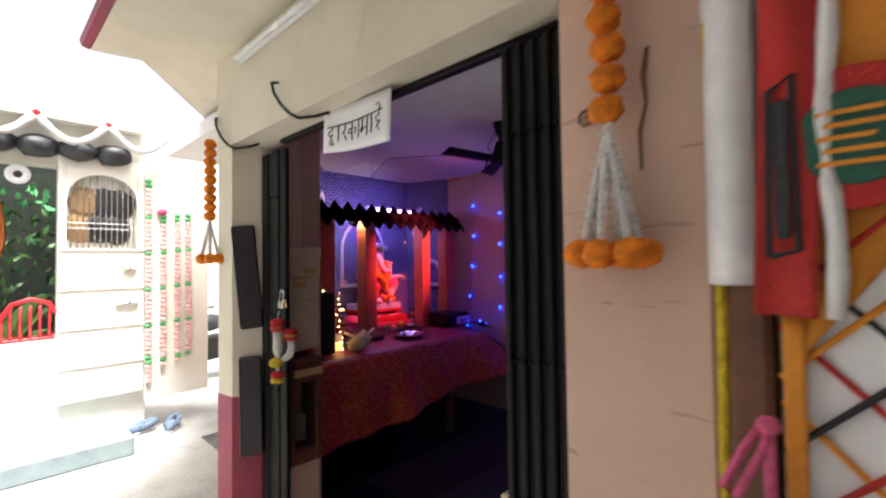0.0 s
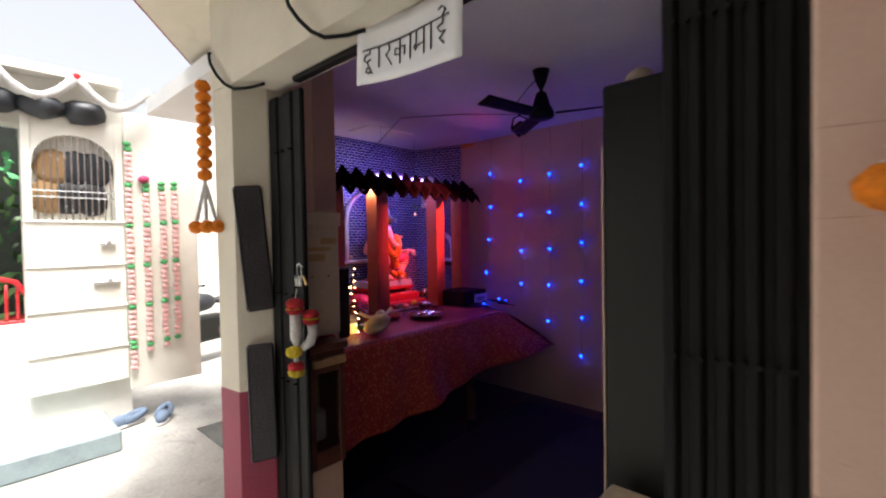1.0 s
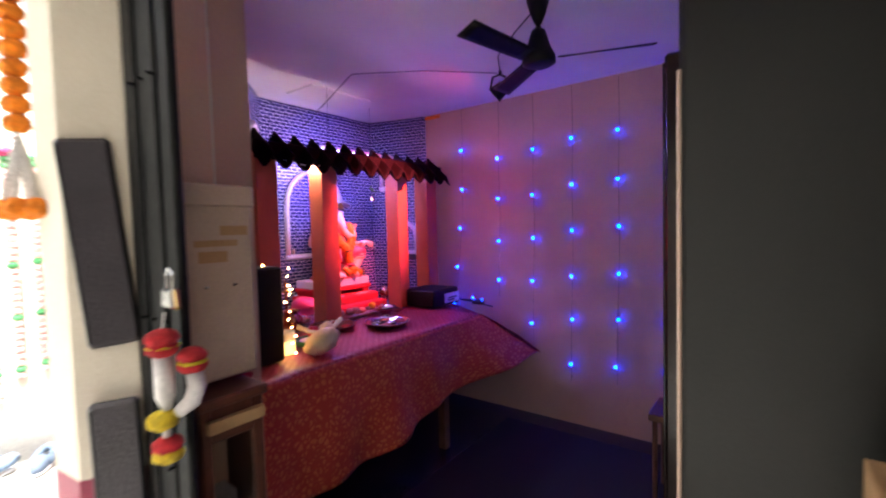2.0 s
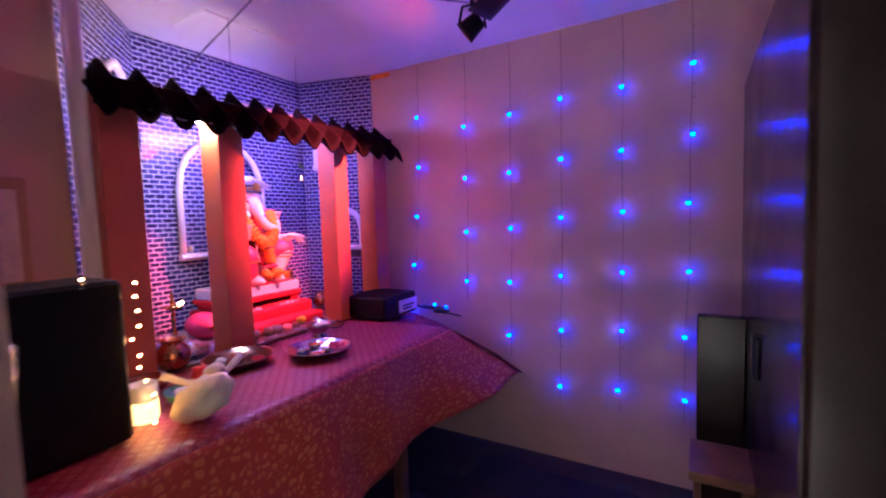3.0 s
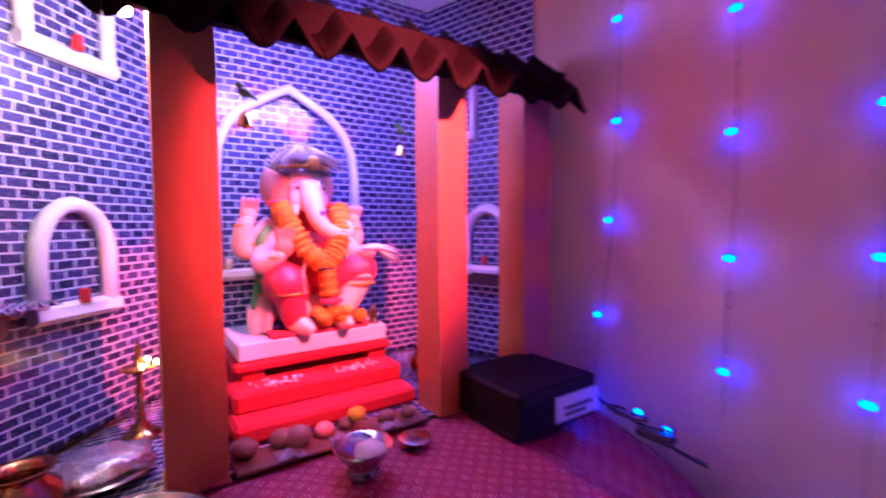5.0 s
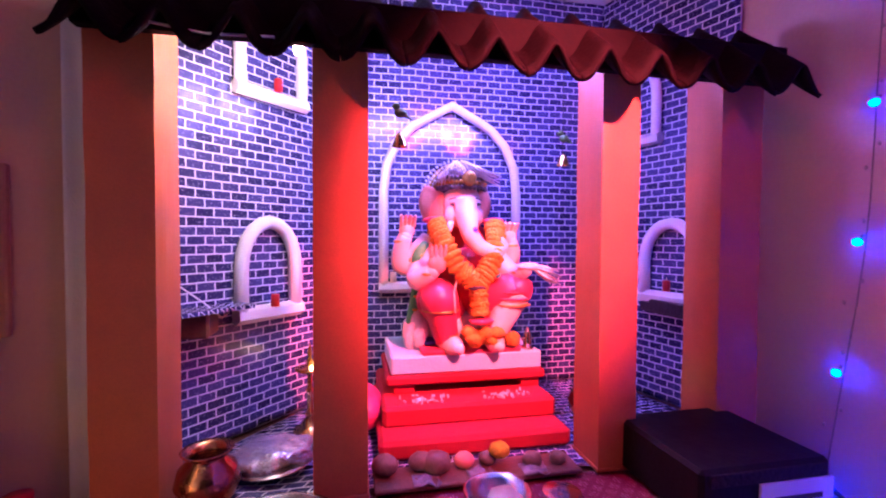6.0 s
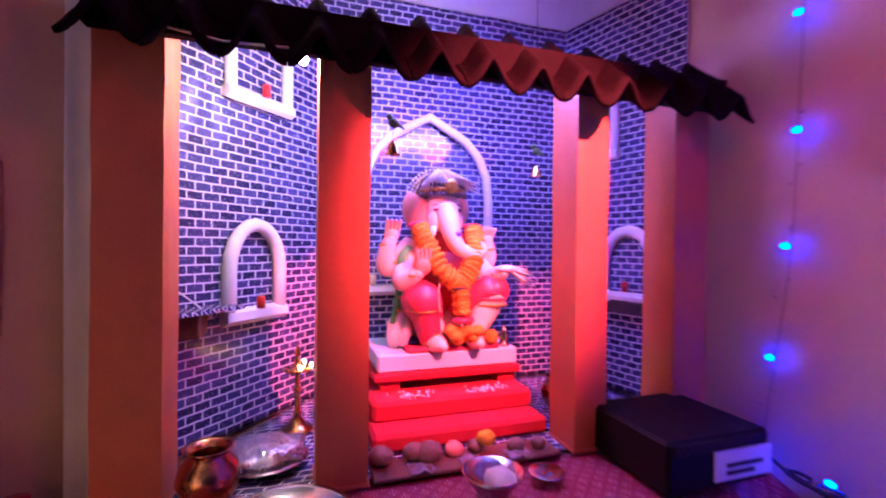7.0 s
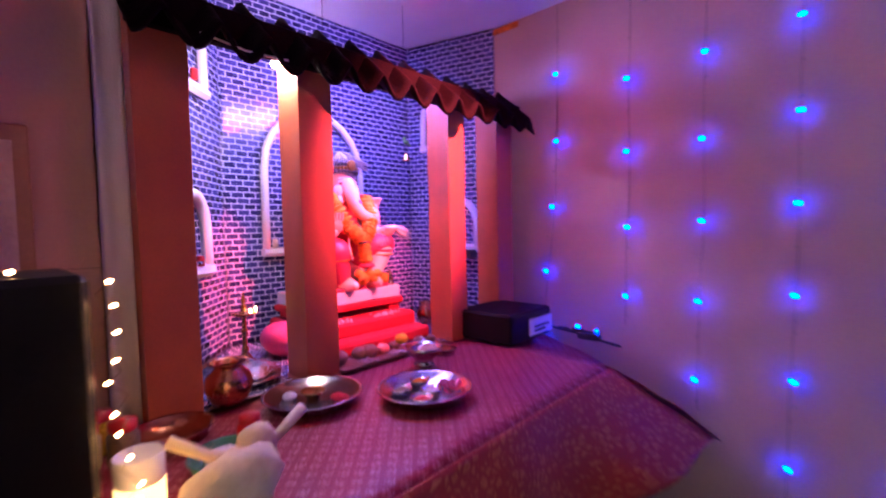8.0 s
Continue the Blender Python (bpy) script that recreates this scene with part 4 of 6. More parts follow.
for k in range(26):
    a, r = random.uniform(0, 6.28), random.uniform(0, 0.05)
    ball(bm, (r * math.cos(a), r * math.sin(a), 0.012 + random.uniform(0, 0.015)), 0.012, (1, 0.7, 0.4), 1, 0, 0.3, Euler((a, r * 9, 0)))
tagged(single("rose_petals", bm, PINKCLOTH, (-3.06, 2.83, TOP + 0.014), "loose pink rose petals on the offering plate", "petals", smooth=True), kind="stuff")
# foil-wrapped plate, samai lamp, red jar
film = thing("wrapped_fruit_plate", (-3.70, 2.44, TOP + 0.006), "plate of fruit wrapped in shiny clear film", "plate")
bm = B(); lathe(bm, [(0, 0), (0.08, 0), (0.12, 0.02), (0.118, 0.024), (0, 0.012)], seg=30)
part("dish", bm, SILVER, film, smooth=True)
bm = B(); ball(bm, (0, 0, 0.03), 0.105, (1.0, 1.05, 0.36), 3, 0, 0.35)
part("film", bm, FOIL, film, smooth=True)
samai = thing("brass_oil_lamp_stand", (-3.91, 2.525, TOP + 0.006), "tall polished brass oil lamp with lit wicks", "lamp")
bm = B(); lathe(bm, [(0, 0), (0.055, 0), (0.052, 0.012), (0.03, 0.02), (0.024, 0.035), (0.012, 0.05), (0.016, 0.06), (0.010, 0.075), (0.010, 0.13), (0.015, 0.14), (0.009, 0.15), (0.009, 0.19), (0.014, 0.196), (0.046, 0.206), (0.05, 0.215), (0.02, 0.212), (0.01, 0.22), (0.013, 0.235), (0.006, 0.25), (0.010, 0.262), (0.004, 0.285), (0, 0.30)], seg=20)
part("stem", bm, BRASS, samai, smooth=True)
for a in (0.2, 1.3, 2.6):
    bm = B(); ball(bm, (0.046 * math.cos(a), 0.046 * math.sin(a), 0.224), 0.006, (0.8, 0.8, 1.6), 1)
    part("flame", bm, FLAME, samai, "small yellow flame", smooth=True)
lit = thing("lit_oil_lamp", (-3.78, 3.60, TOP + 0.006), "small clay lamp burning beside the shrine wall", "lamp")
bm = B(); lathe(bm, DIYA + [(0, 0.014)], seg=16); lathe(bm, [(0.012, 0.02), (0.01, 0.13), (0.016, 0.14), (0, 0.145)], seg=10)
part("bowl", bm, BRASS, lit, smooth=True)
bm = B(); ball(bm, (0, 0, 0.155), 0.007, (0.8, 0.8, 1.6), 1)
part("flame", bm, FLAME, lit, smooth=True)
vessel("dark_vase", [(0, 0), (0.03, 0), (0.05, 0.03), (0.055, 0.06), (0.04, 0.095), (0.03, 0.1), (0.038, 0.12), (0.03, 0.118), (0, 0.06)], COPPER, (-3.80, 3.46, TOP + 0.03), "dark metal vase behind a wrapped pillar", "vase")
jar = thing("red_jar", (-3.215, 2.245, TOP + 0.006), "small red glass jar with a lid", "jar")
bm = B(); lathe(bm, [(0, 0), (0.028, 0), (0.031, 0.01), (0.031, 0.05), (0.024, 0.06)], seg=18)
part("body", bm, CANDLERED, jar, smooth=True)
bm = B(); lathe(bm, [(0.025, 0.058), (0.026, 0.062), (0.026, 0.078), (0, 0.08)], seg=18)
part("lid", bm, REDPLASTIC, jar, smooth=True)
for k, (jx, jy, jm) in enumerate(((-3.38, 1.935, WAXCREAM), (-3.46, 1.975, POMYEL), (-3.35, 2.005, FRUIT))):
    j = thing("spice_jar", (jx, jy, TOP + 0.006), "small clear jar with a red lid on the cloth", "jar", "spice jars")
    bm = B(); lathe(bm, [(0, 0), (0.030, 0), (0.033, 0.01), (0.033, 0.07), (0.026, 0.082)], seg=18)
    part("body", bm, jm, j, smooth=True)
    bm = B(); lathe(bm, [(0.027, 0.08), (0.030, 0.084), (0.030, 0.104), (0, 0.107)], seg=18)
    part("lid", bm, REDPLASTIC, j, smooth=True)
# glass bowl and cups behind the plates
BOWL = [(0, 0), (0.04, 0), (0.042, 0.006), (0.03, 0.012), (0.062, 0.05), (0.078, 0.075), (0.074, 0.075), (0.055, 0.045), (0, 0.02)]
vessel("steel_bowl", BOWL, SILVER, (-3.34, 2.99, TOP + 0.006), "shiny steel bowl with offerings on the cloth", "bowl")
bm = B(); ball(bm, (0.01, 0.015, 0.055), 0.04, (1, 1, 0.7), 2, 0, 0.2)
single("coconut", bm, WAXCREAM, (-3.34, 2.99, TOP + 0.006), "pale round fruit lying in a steel bowl", "fruit", smooth=True)
vessel("steel_cup", [(0, 0), (0.02, 0), (0.028, 0.04), (0.03, 0.042), (0.026, 0.04), (0, 0.01)], SILVER, (-3.44, 3.05, TOP + 0.006), "small steel cup on the cloth", "cup", seg=18)
vessel("steel_saucer", [(0, 0.0), (0.03, 0.0), (0.05, 0.014), (0.048, 0.016), (0, 0.006)], SILVER, (-3.40, 3.18, TOP + 0.006), "small steel saucer near the black speaker", "saucer", seg=20)
# near corner: candle glass, green-rimmed plate, wrapped bundle with sticks
cg = thing("candle_glass", (-3.09, 1.982, TOP + 0.006), "lit candle glowing in a frosted glass", "candle")
bm = B(); lathe(bm, [(0, 0), (0.038, 0), (0.042, 0.01), (0.042, 0.07)], seg=22)
part("glowing_wax", bm, CANDLEGLOW, cg, smooth=True)
bm = B(); lathe(bm, [(0.042, 0.07), (0.043, 0.122), (0.040, 0.122), (0.038, 0.075), (0, 0.073)], seg=22)
part("rim", bm, FOAM, cg, smooth=True)
thali((-3.15, 2.17, TOP + 0.006), 0.09, "plate with a dark green enamel rim", GREENPLATE)
bm = B(); ball(bm, (0, 0, 0.02), 0.05, (1.2, 0.9, 0.25), 2, 0, 0.25)
single("folded_napkin", bm, RICE, (-3.14, 2.16, TOP + 0.012), "folded white napkin lying on the green plate", "napkin", smooth=True)
thali((-3.40, 2.12, TOP + 0.006), 0.10, "shallow copper plate near the copper pot", COPPER)
bun = thing("wrapped_bundle", (-2.93, 2.10, TOP + 0.006), "cream cloth bundle tied round two pale sticks", "bundle")
bun.matrix_basis = bun.matrix_basis @ Matrix.Scale(1.2, 4)
bm = B(); ball(bm, (0.0, -0.01, 0.055), 0.065, (0.85, 1.25, 0.8), 3, 0, 0.22, Euler((0.5, 0, -0.5)))
ball(bm, (-0.04, 0.05, 0.09), 0.035, (0.8, 1.0, 1.1), 2, 0, 0.2)
part("cloth_body", bm, WAXCREAM, bun, smooth=True)
for e in ((-0.045, 0.14, 0.125), (-0.10, -0.066, 0.118)):
    bm = B(); tube(bm, [(-0.03, 0.03, 0.08), ((e[0] - 0.03) / 2, (e[1] + 0.03) / 2, e[2] * 0.75), e], [0.009, 0.009, 0.011], 8)
    part("stick", bm, WAXCREAM, bun, smooth=True)

# black loudspeaker and label at the far end, black box with fairy lights at the near end
spk = thing("black_loudspeaker", (-3.37, 3.585, TOP + 0.004), "black cloth-covered loudspeaker box on the table", "speaker")
bm = B(); box(bm, -0.17, 0.155, -0.17, 0.185, 0, 0.140, 0.01)
part("cabinet", bm, BLACK, spk)
bm = B(); box(bm, 0.155, 0.162, -0.02, 0.185, 0.02, 0.10, 0.002)
part("label_plate", bm, PAPER, spk, "white printed label")
for z0, y0, y1 in ((0.055, 0.02, 0.15), (0.035, 0.02, 0.12)):
    bm = B(); box(bm, 0.162, 0.1635, y0, y1, z0, z0 + 0.012, 0)
    part("print_bar", bm, BAGBLACK, spk)
bm = B(); box(bm, 0.155, 0.16, -0.15, 0.17, 0.102, 0.132, 0.002)
part("grille", bm, RUG, spk)
bb = thing("black_side_box", (-3.12, 1.72, TOP + 0.004), "black box wound with warm fairy lights", "speaker")
bm = B(); box(bm, -0.13, 0.13, -0.22, 0.19, 0, 0.48, 0.012)
part("cabinet", bm, BLACK, bb)
random.seed(3)
strand = []
for k in range(22):
    f = k / 21
    strand.append((0.13 + 0.02 * math.sin(k * 1.9), 0.205 + 0.012 * math.sin(k * 2.7) + 0.03 * f, 0.49 - 0.46 * f))
strand = [(0.05, -0.15, 0.49), (0.09, 0.0, 0.495), (0.10, 0.1, 0.49)] + strand
fl = thing("fairy_light_string", (-3.12, 1.72, TOP + 0.004), "warm white fairy light string hanging over the black box", "lights")
bm = B(); tube(bm, strand, 0.0007, 4)
part("wire", bm, THINWIRE, fl)
for p in strand[::2]:
    bm = B(); ball(bm, p, 0.0042, (1, 1, 1), 1)
    part("bulb", bm, AMBERGLOW, fl)
tail = thing("led_cable_tail", (-3.0, 3.78, TOP), "dark coiled led cable with two glowing blue bulbs on the cloth", "cable")
bm = B(); tube(bm, [(-0.34, 0.10, 0.03), (-0.22, 0.06, 0.014), (-0.10, 0.02, 0.016), (-0.02, -0.02, 0.02), (0.08, -0.05, 0.012), (0.15, -0.04, 0.0)], 0.006, 7)
tube(bm, [(-0.20 + 0.05 * math.cos(k * 0.9) + 0.014 * k, 0.05 + 0.025 * math.sin(k * 0.9) - 0.005 * k, 0.018 + 0.002 * k) for k in range(16)], 0.005, 6)
part("cord", bm, WIRE, tail, smooth=True)
bm = B(); box(bm, -0.06, 0.05, -0.045, 0.0, 0.004, 0.034, 0.008)
part("adaptor", bm, WIRE, tail, "black plastic adaptor")
for p in ((-0.30, 0.085, 0.040), (-0.09, 0.03, 0.045), (0.03, -0.02, 0.045)):
    bm = B(); ball(bm, p, 0.0085, (1.3, 1, 1), 2)
    part("bulb", bm, BLUEGLOW, tail, "glowing blue bulb", smooth=True)

# Hanging bells with parrots
def hanging_bell(x, y, z):
    b = thing("hanging_bell", (x, y, z), "small bell on a string with a parrot charm", "bell", "hanging bells")
    bm = B(); tube(bm, [(0, 0, 0.045), (0, 0, CEIL - z)], 0.0013, 4)
    part("string", bm, WIRE, b)
    bm = B(); lathe(bm, [(0.024, 0), (0.020, 0.01), (0.014, 0.032), (0.006, 0.042), (0, 0.045)], seg=14)
    part("bell", bm, BRASS, b, smooth=True)
    bm = B(); ball(bm, (0, 0.003, 0.098), 0.016, (0.7, 1.2, 0.9), 2); ball(bm, (0, -0.010, 0.116), 0.011, (1, 1, 1), 2); tube(bm, [(0, -0.018, 0.117), (0, -0.027, 0.112)], [0.004, 0.001], 5)
    tube(bm, [(0, 0.016, 0.094), (0, 0.036, 0.080)], [0.008, 0.003], 6)
    part("parrot", bm, LEAF, b, smooth=True)
hanging_bell(-3.69, 2.80, 1.66)
hanging_bell(-3.87, 3.405, 1.655)

# Lamps of the shrine: a tube behind the roof and a bulb at the head of one pillar.
tl = thing("shrine_tube_lamp", (-3.72, 3.08, 2.0), "lit cool white tube fixed behind the tile roof", "lamp")
bm = B(); tube(bm, [(0, -0.30, 0), (0, 0.30, 0)], 0.013, 10)
part("tube", bm, TUBEGLOW, tl, smooth=True)
# Unseen cover added above the tube to keep part of its light off the ceiling.
bm = B(); box(bm, -0.026, 0.04, -0.33, 0.33, 0.016, 0.034, 0.003)
part("batten", bm, FOAM, tl)
bl = thing("shrine_bulb", (-3.575, 2.532, 1.85), "small white lit bulb at the head of a pillar", "lamp")
bm = B(); ball(bm, (0, 0, 0.02), 0.012, (1, 1, 1.3), 2)
part("glass", bm, BULBGLOW, bl, smooth=True)
bm = B(); lathe(bm, [(0.009, 0.03), (0.011, 0.04), (0.011, 0.07), (0, 0.07)], seg=12)
part("socket", bm, FOAM, bl)

# White strip in place of the lamp-lit gap between side wall and corner pillar
bm = B(); sheet(bm, lambda u, v: (-3.555 + 0.006 * math.sin(u * 7 + v * 3), 2.022 + 0.064 * u, TOP + 1.70 * v), 8, 20, 0.003)
single("lit_gap_strip", bm, FOAM, (0, 0, 0), "narrow white strip standing in for the lit gap beside the corner pillar", "drape", smooth=True)
pic = thing("framed_picture", (-3.598, 1.68, 1.16), "plain brown picture in a pale wooden frame", "picture")
bm = B(); box(bm, 0, 0.02, -0.12, 0.21, 0, 0.40, 0.004)
part("frame", bm, CARDBOARD, pic)
bm = B(); box(bm, 0.02, 0.023, -0.09, 0.18, 0.04, 0.36, 0.001)
part("picture", bm, WAXCREAM, pic)

# ---- led strings on the north wall ----
COLUMNS = ((-3.28, 2.088, 5, 0.35, -0.024), (-2.903, 1.98, 4, 0.35, -0.008), (-2.586, 2.008, 5, 0.354, -0.005), (-2.262, 2.05, 6, 0.35, -0.004), (-1.918, 2.07, 6, 0.346, -0.003), (-1.582, 2.126, 6, 0.359, -0.004))
random.seed(11)
for cx, ztop, n, gap, drift in COLUMNS:
    st = thing("led_string", (cx + 0.014, 3.962, ztop), "hanging led string with glowing blue bulbs on the wall", "lights", "led strings")
    fall = CEIL - ztop - 0.02 + gap * (n - 0.6)
    pts = [(0.004 * math.sin(k) + drift * 0.3 * (max(0.0, k * fall / 14 - (CEIL - ztop)) / gap) ** 2, -0.004, CEIL - ztop - 0.02 - k * fall / 14) for k in range(15)]
    bm = B(); tube(bm, pts, 0.0017, 5)
    part("wire", bm, THINWIRE, st)
    for k in range(n):
        jx, jz = drift * k * k * 0.3 + random.uniform(-0.008, 0.008), -gap * k + random.uniform(-0.008, 0.008)
        bm = B(); ball(bm, (jx, -0.024, jz), 0.0095, (1.25, 1, 1.05), 2)
        part("bulb", bm, BLUEGLOW, st, "glowing blue bulb", smooth=True)
        bm = B(); tube(bm, [(jx, -0.006, jz + 0.018), (jx, -0.018, jz + 0.008)], 0.004, 6)
        part("bulb_holder", bm, THINWIRE, st)
        for dz in (-0.10, 0.055, 0.19):
            bm = B(); ball(bm, (jx + 0.004, -0.010, jz + dz), 0.0045, (1, 1, 1.5), 1)
            part("bulb", bm, LEDOFF, st, "unlit clear bulb", smooth=True)

# ---- ceiling fan and stage light ----
fan = thing("ceiling_fan", (-1.92, 2.64, 2.16), "dark brown ceiling fan with three blades", "fan")
bm = B(); lathe(bm, [(0, 0), (0.06, 0.0), (0.08, 0.012), (0.078, 0.045), (0.058, 0.08), (0.045, 0.125), (0.032, 0.165), (0.014, 0.178), (0, 0.178)], seg=24)
part("motor", bm, BLACK, fan, smooth=True)
bm = B(); tube(bm, [(0, 0, 0.14), (0, 0, 0.26)], 0.012, 10)
part("rod", bm, BLACK, fan)
bm = B(); lathe(bm, [(0.018, 0.20), (0.035, 0.24), (0.055, 0.31), (0, 0.31)], seg=20)
part("canopy", bm, BLACK, fan, smooth=True)
for a in (0.35, 2.44, 4.54):
    bm = B(); c, s = math.cos(a), math.sin(a)
    sheet(bm, lambda u, v: ((0.09 + 0.42 * u) * c - (v - 0.5) * (0.075 + 0.025 * u) * s, (0.09 + 0.42 * u) * s + (v - 0.5) * (0.075 + 0.025 * u) * c, 0.035 + 0.03 * (v - 0.5)), 8, 4, 0.006)
    part("blade", bm, BLACK, fan, smooth=True)
sl = thing("stage_light", (-2.53, 3.36, 2.30), "black flood lamp hanging from a bracket on the ceiling", "lamp")
d = (Vector((-3.9, 3.0, 1.25)) - Vector((-2.53, 3.36, 2.34))).normalized()
q = d.to_track_quat("Z", "Y").to_matrix().to_4x4()
bm = B(); t = B(); lathe(t, [(0, -0.05), (0.035, -0.05), (0.045, -0.035), (0.055, 0.04), (0.06, 0.055), (0.056, 0.055), (0.05, 0.04), (0, 0.035)], seg=20)
absorb(bm, t, 0, Matrix.Translation((0, 0, 0.04)) @ q)
part("housing", bm, BLACK, sl, smooth=True)
bm = B(); t = B(); lathe(t, [(0, 0.047), (0.03, 0.046), (0.05, 0.042), (0.05, 0.037), (0, 0.037)], seg=20)
absorb(bm, t, 0, Matrix.Translation((0, 0, 0.04)) @ q)
part("lens", bm, STAGEGLOW, sl, "glowing red lens", smooth=True)
bm = B(); tube(bm, [(0.045, 0.06, 0.04), (0.04, 0.055, 0.12), (0.0, 0.0, 0.145), (-0.03, -0.05, 0.12), (-0.045, -0.06, 0.04)], 0.007, 6); tube(bm, [(0, 0, 0.14), (0, 0, 0.172)], 0.012, 8)
part("bracket", bm, BLACK, sl)
bm = B(); tube(bm, [(-2.53, 3.36, 2.455), (-2.4, 3.1, 2.46), (-2.15, 2.85, 2.455), (-1.92, 2.66, 2.46)], 0.004, 5); tube(bm, [(-2.55, 3.36, 2.458), (-2.9, 3.0, 2.46), (-3.3, 2.7, 2.45), (-3.6, 2.5, 2.1)], 0.003, 5)
single("ceiling_cable", bm, WIRE, (0, 0, 0), "dark cables running along the ceiling to the lamp", "cable")

# ---- cabinets ----
cab = thing("steel_cupboard", (-0.83, 2.1, FLOOR + 0.006), "tall grey enamelled steel cupboard just inside the door", "cupboard")
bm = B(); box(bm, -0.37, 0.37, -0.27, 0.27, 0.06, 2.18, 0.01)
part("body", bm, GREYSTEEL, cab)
bm = B(); box(bm, -0.35, 0.35, -0.25, 0.25, 0.0, 0.06, 0.004)
part("plinth", bm, BLACK, cab)
bm = B(); tube(bm, [(-0.368, -0.272, 0.06), (-0.368, -0.272, 1.94)], 0.006, 6)
part("edge_strip", bm, GREYBOX, cab, "worn bright edge strip")
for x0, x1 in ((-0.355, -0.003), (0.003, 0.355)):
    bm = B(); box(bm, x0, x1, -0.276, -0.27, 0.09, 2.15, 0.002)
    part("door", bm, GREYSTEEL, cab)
cb = thing("dark_cupboard", (-0.965, 3.18, FLOOR + 0.006), "dark glossy enamelled cupboard beside the led wall", "cupboard")
bm = B(); box(bm, -0.37, 0.38, -0.76, 0.76, 0.05, 2.19, 0.01)
part("body", bm, DARKSTEEL, cb)
bm = B(); box(bm, -0.35, 0.36, -0.74, 0.74, 0.0, 0.05, 0.004)
part("plinth", bm, BLACK, cb)
for y0, y1 in ((-0.75, -0.003), (0.003, 0.75)):
    bm = B(); box(bm, -0.378, -0.37, y0, y1, 0.08, 2.16, 0.002)
    d = part("door", bm, DARKSTEEL, cb)
    bm = B(); box(bm, -0.392, -0.378, (y1 if y0 < -0.1 else y0 + 0.05) - 0.05, (y1 if y0 < -0.1 else y0 + 0.05) - 0.03, 0.95, 1.10, 0.003)
    part("handle", bm, BLACK, d)
bm = B(); box(bm, -1.535, -1.345, 3.60, 3.66, FLOOR + 0.006, 0.885, 0.005)
single("brown_side_board", bm, DARKSTEEL, (0, 0, 0), "dark brown varnished board standing beside the dark cupboard", "board")
bm = B(); box(bm, -1.56, -1.32, 3.20, 3.50, 0.30, 0.34, 0.006)
for px, py in ((-1.53, 3.23), (-1.53, 3.47), (-1.35, 3.23), (-1.35, 3.47)):
    tube(bm, [(px, py, FLOOR + 0.006), (px, py, 0.30)], 0.014, 8)
single("low_stool", bm, WOOD, (0, 0, 0), "small dark wooden stool by the cupboard", "stool")
bm = B(); ball(bm, (-1.09, 1.93, 2.03), 0.045, (1.1, 0.9, 0.85), 2, 0, 0.2)
single("cloth_bundle", bm, WAXCREAM, (0, 0, 0), "small brown bundle on top of the cupboard", "bundle", smooth=True)
ct = thing("cardboard_carton", (-0.72, 1.58, FLOOR + 0.006), "tall brown cardboard carton with a dark print", "carton")
bm = B(); box(bm, -0.16, 0.14, -0.05, 0.13, 0.0, 1.14, 0.004)
part("box", bm, CARDBOARD, ct)
for k in range(2):
    bm = B(); box(bm, -0.075 + 0.07 * k, -0.02 + 0.07 * k, -0.053, -0.05, 0.98, 1.03, 0.001)
    part("print_bar", bm, INK, ct)

stool = thing("plastic_stool", (-1.03, 1.655, FLOOR + 0.006), "cream moulded plastic stool before the steel cupboard", "stool")
bm = B(); box(bm, -0.125, 0.125, -0.12, 0.12, 0.60, 0.64, 0.018); box(bm, -0.11, 0.11, -0.105, 0.105, 0.56, 0.602, 0.006)
part("seat", bm, WAXCREAM, stool)
for sx in (-1, 1):
    for sy in (-1, 1):
        bm = B(); tube(bm, [(sx * 0.095, sy * 0.09, 0.57), (sx * 0.115, sy * 0.108, 0.0)], [0.024, 0.017], 8)
        part("leg", bm, WAXCREAM, stool)

# ---- folding gate, folded back to both sides ----
def gate_stack(x0, x1, n, label, y=1.11, deep=0.045, zig=0.014):
    g = thing("folding_gate", ((x0 + x1) / 2, y, FLOOR + 0.006), label, "gate", "folding gate leaves")
    w = (x1 - x0) / n
    for k in range(n):
        cx = x0 - (x0 + x1) / 2 + w * (k + 0.5)
        yy = zig * (1 if k % 2 else -1)
        bm = B(); box(bm, cx - w * 0.56, cx + w * 0.56, yy - deep, yy + deep, 0.0, 2.26, 0.006)
        part("slat", bm, BLACK, g)
    for zz in (0.25, 0.95, 1.35, 2.0):
        for k in range(n - 1):
            cx = x0 - (x0 + x1) / 2 + w * (k + 1)
            bm = B(); tube(bm, [(cx, -deep - 0.02, zz), (cx, deep, zz)], 0.005, 6)
            part("rivet", bm, BLACK, g)
gate_stack(-0.765, -0.537, 10, "black steel folding gate pushed back against the pillar", zig=0.007)
gate_stack(-2.505, -2.245, 4, "black steel folding gate leaf at the door jamb", 1.130, 0.012, 0.005)
lk = thing("padlock_and_chain", (-2.238, 1.10, 1.21), "steel padlock hanging on the folding gate", "padlock")
bm = B(); box(bm, -0.03, 0.03, -0.012, 0.012, 0.0, 0.05, 0.005)
part("body", bm, CHROME, lk)
bm = B(); tube(bm, [(-0.018, 0, 0.05), (-0.018, 0, 0.085), (0, 0, 0.10), (0.018, 0, 0.085), (0.018, 0, 0.05)], 0.005, 6)
part("shackle", bm, CHROME, lk)
bm = B(); tube(bm, [(0.03, 0, 0.045), (0.09, -0.02, 0.01)], 0.006, 6)
part("key", bm, BRASS, lk)

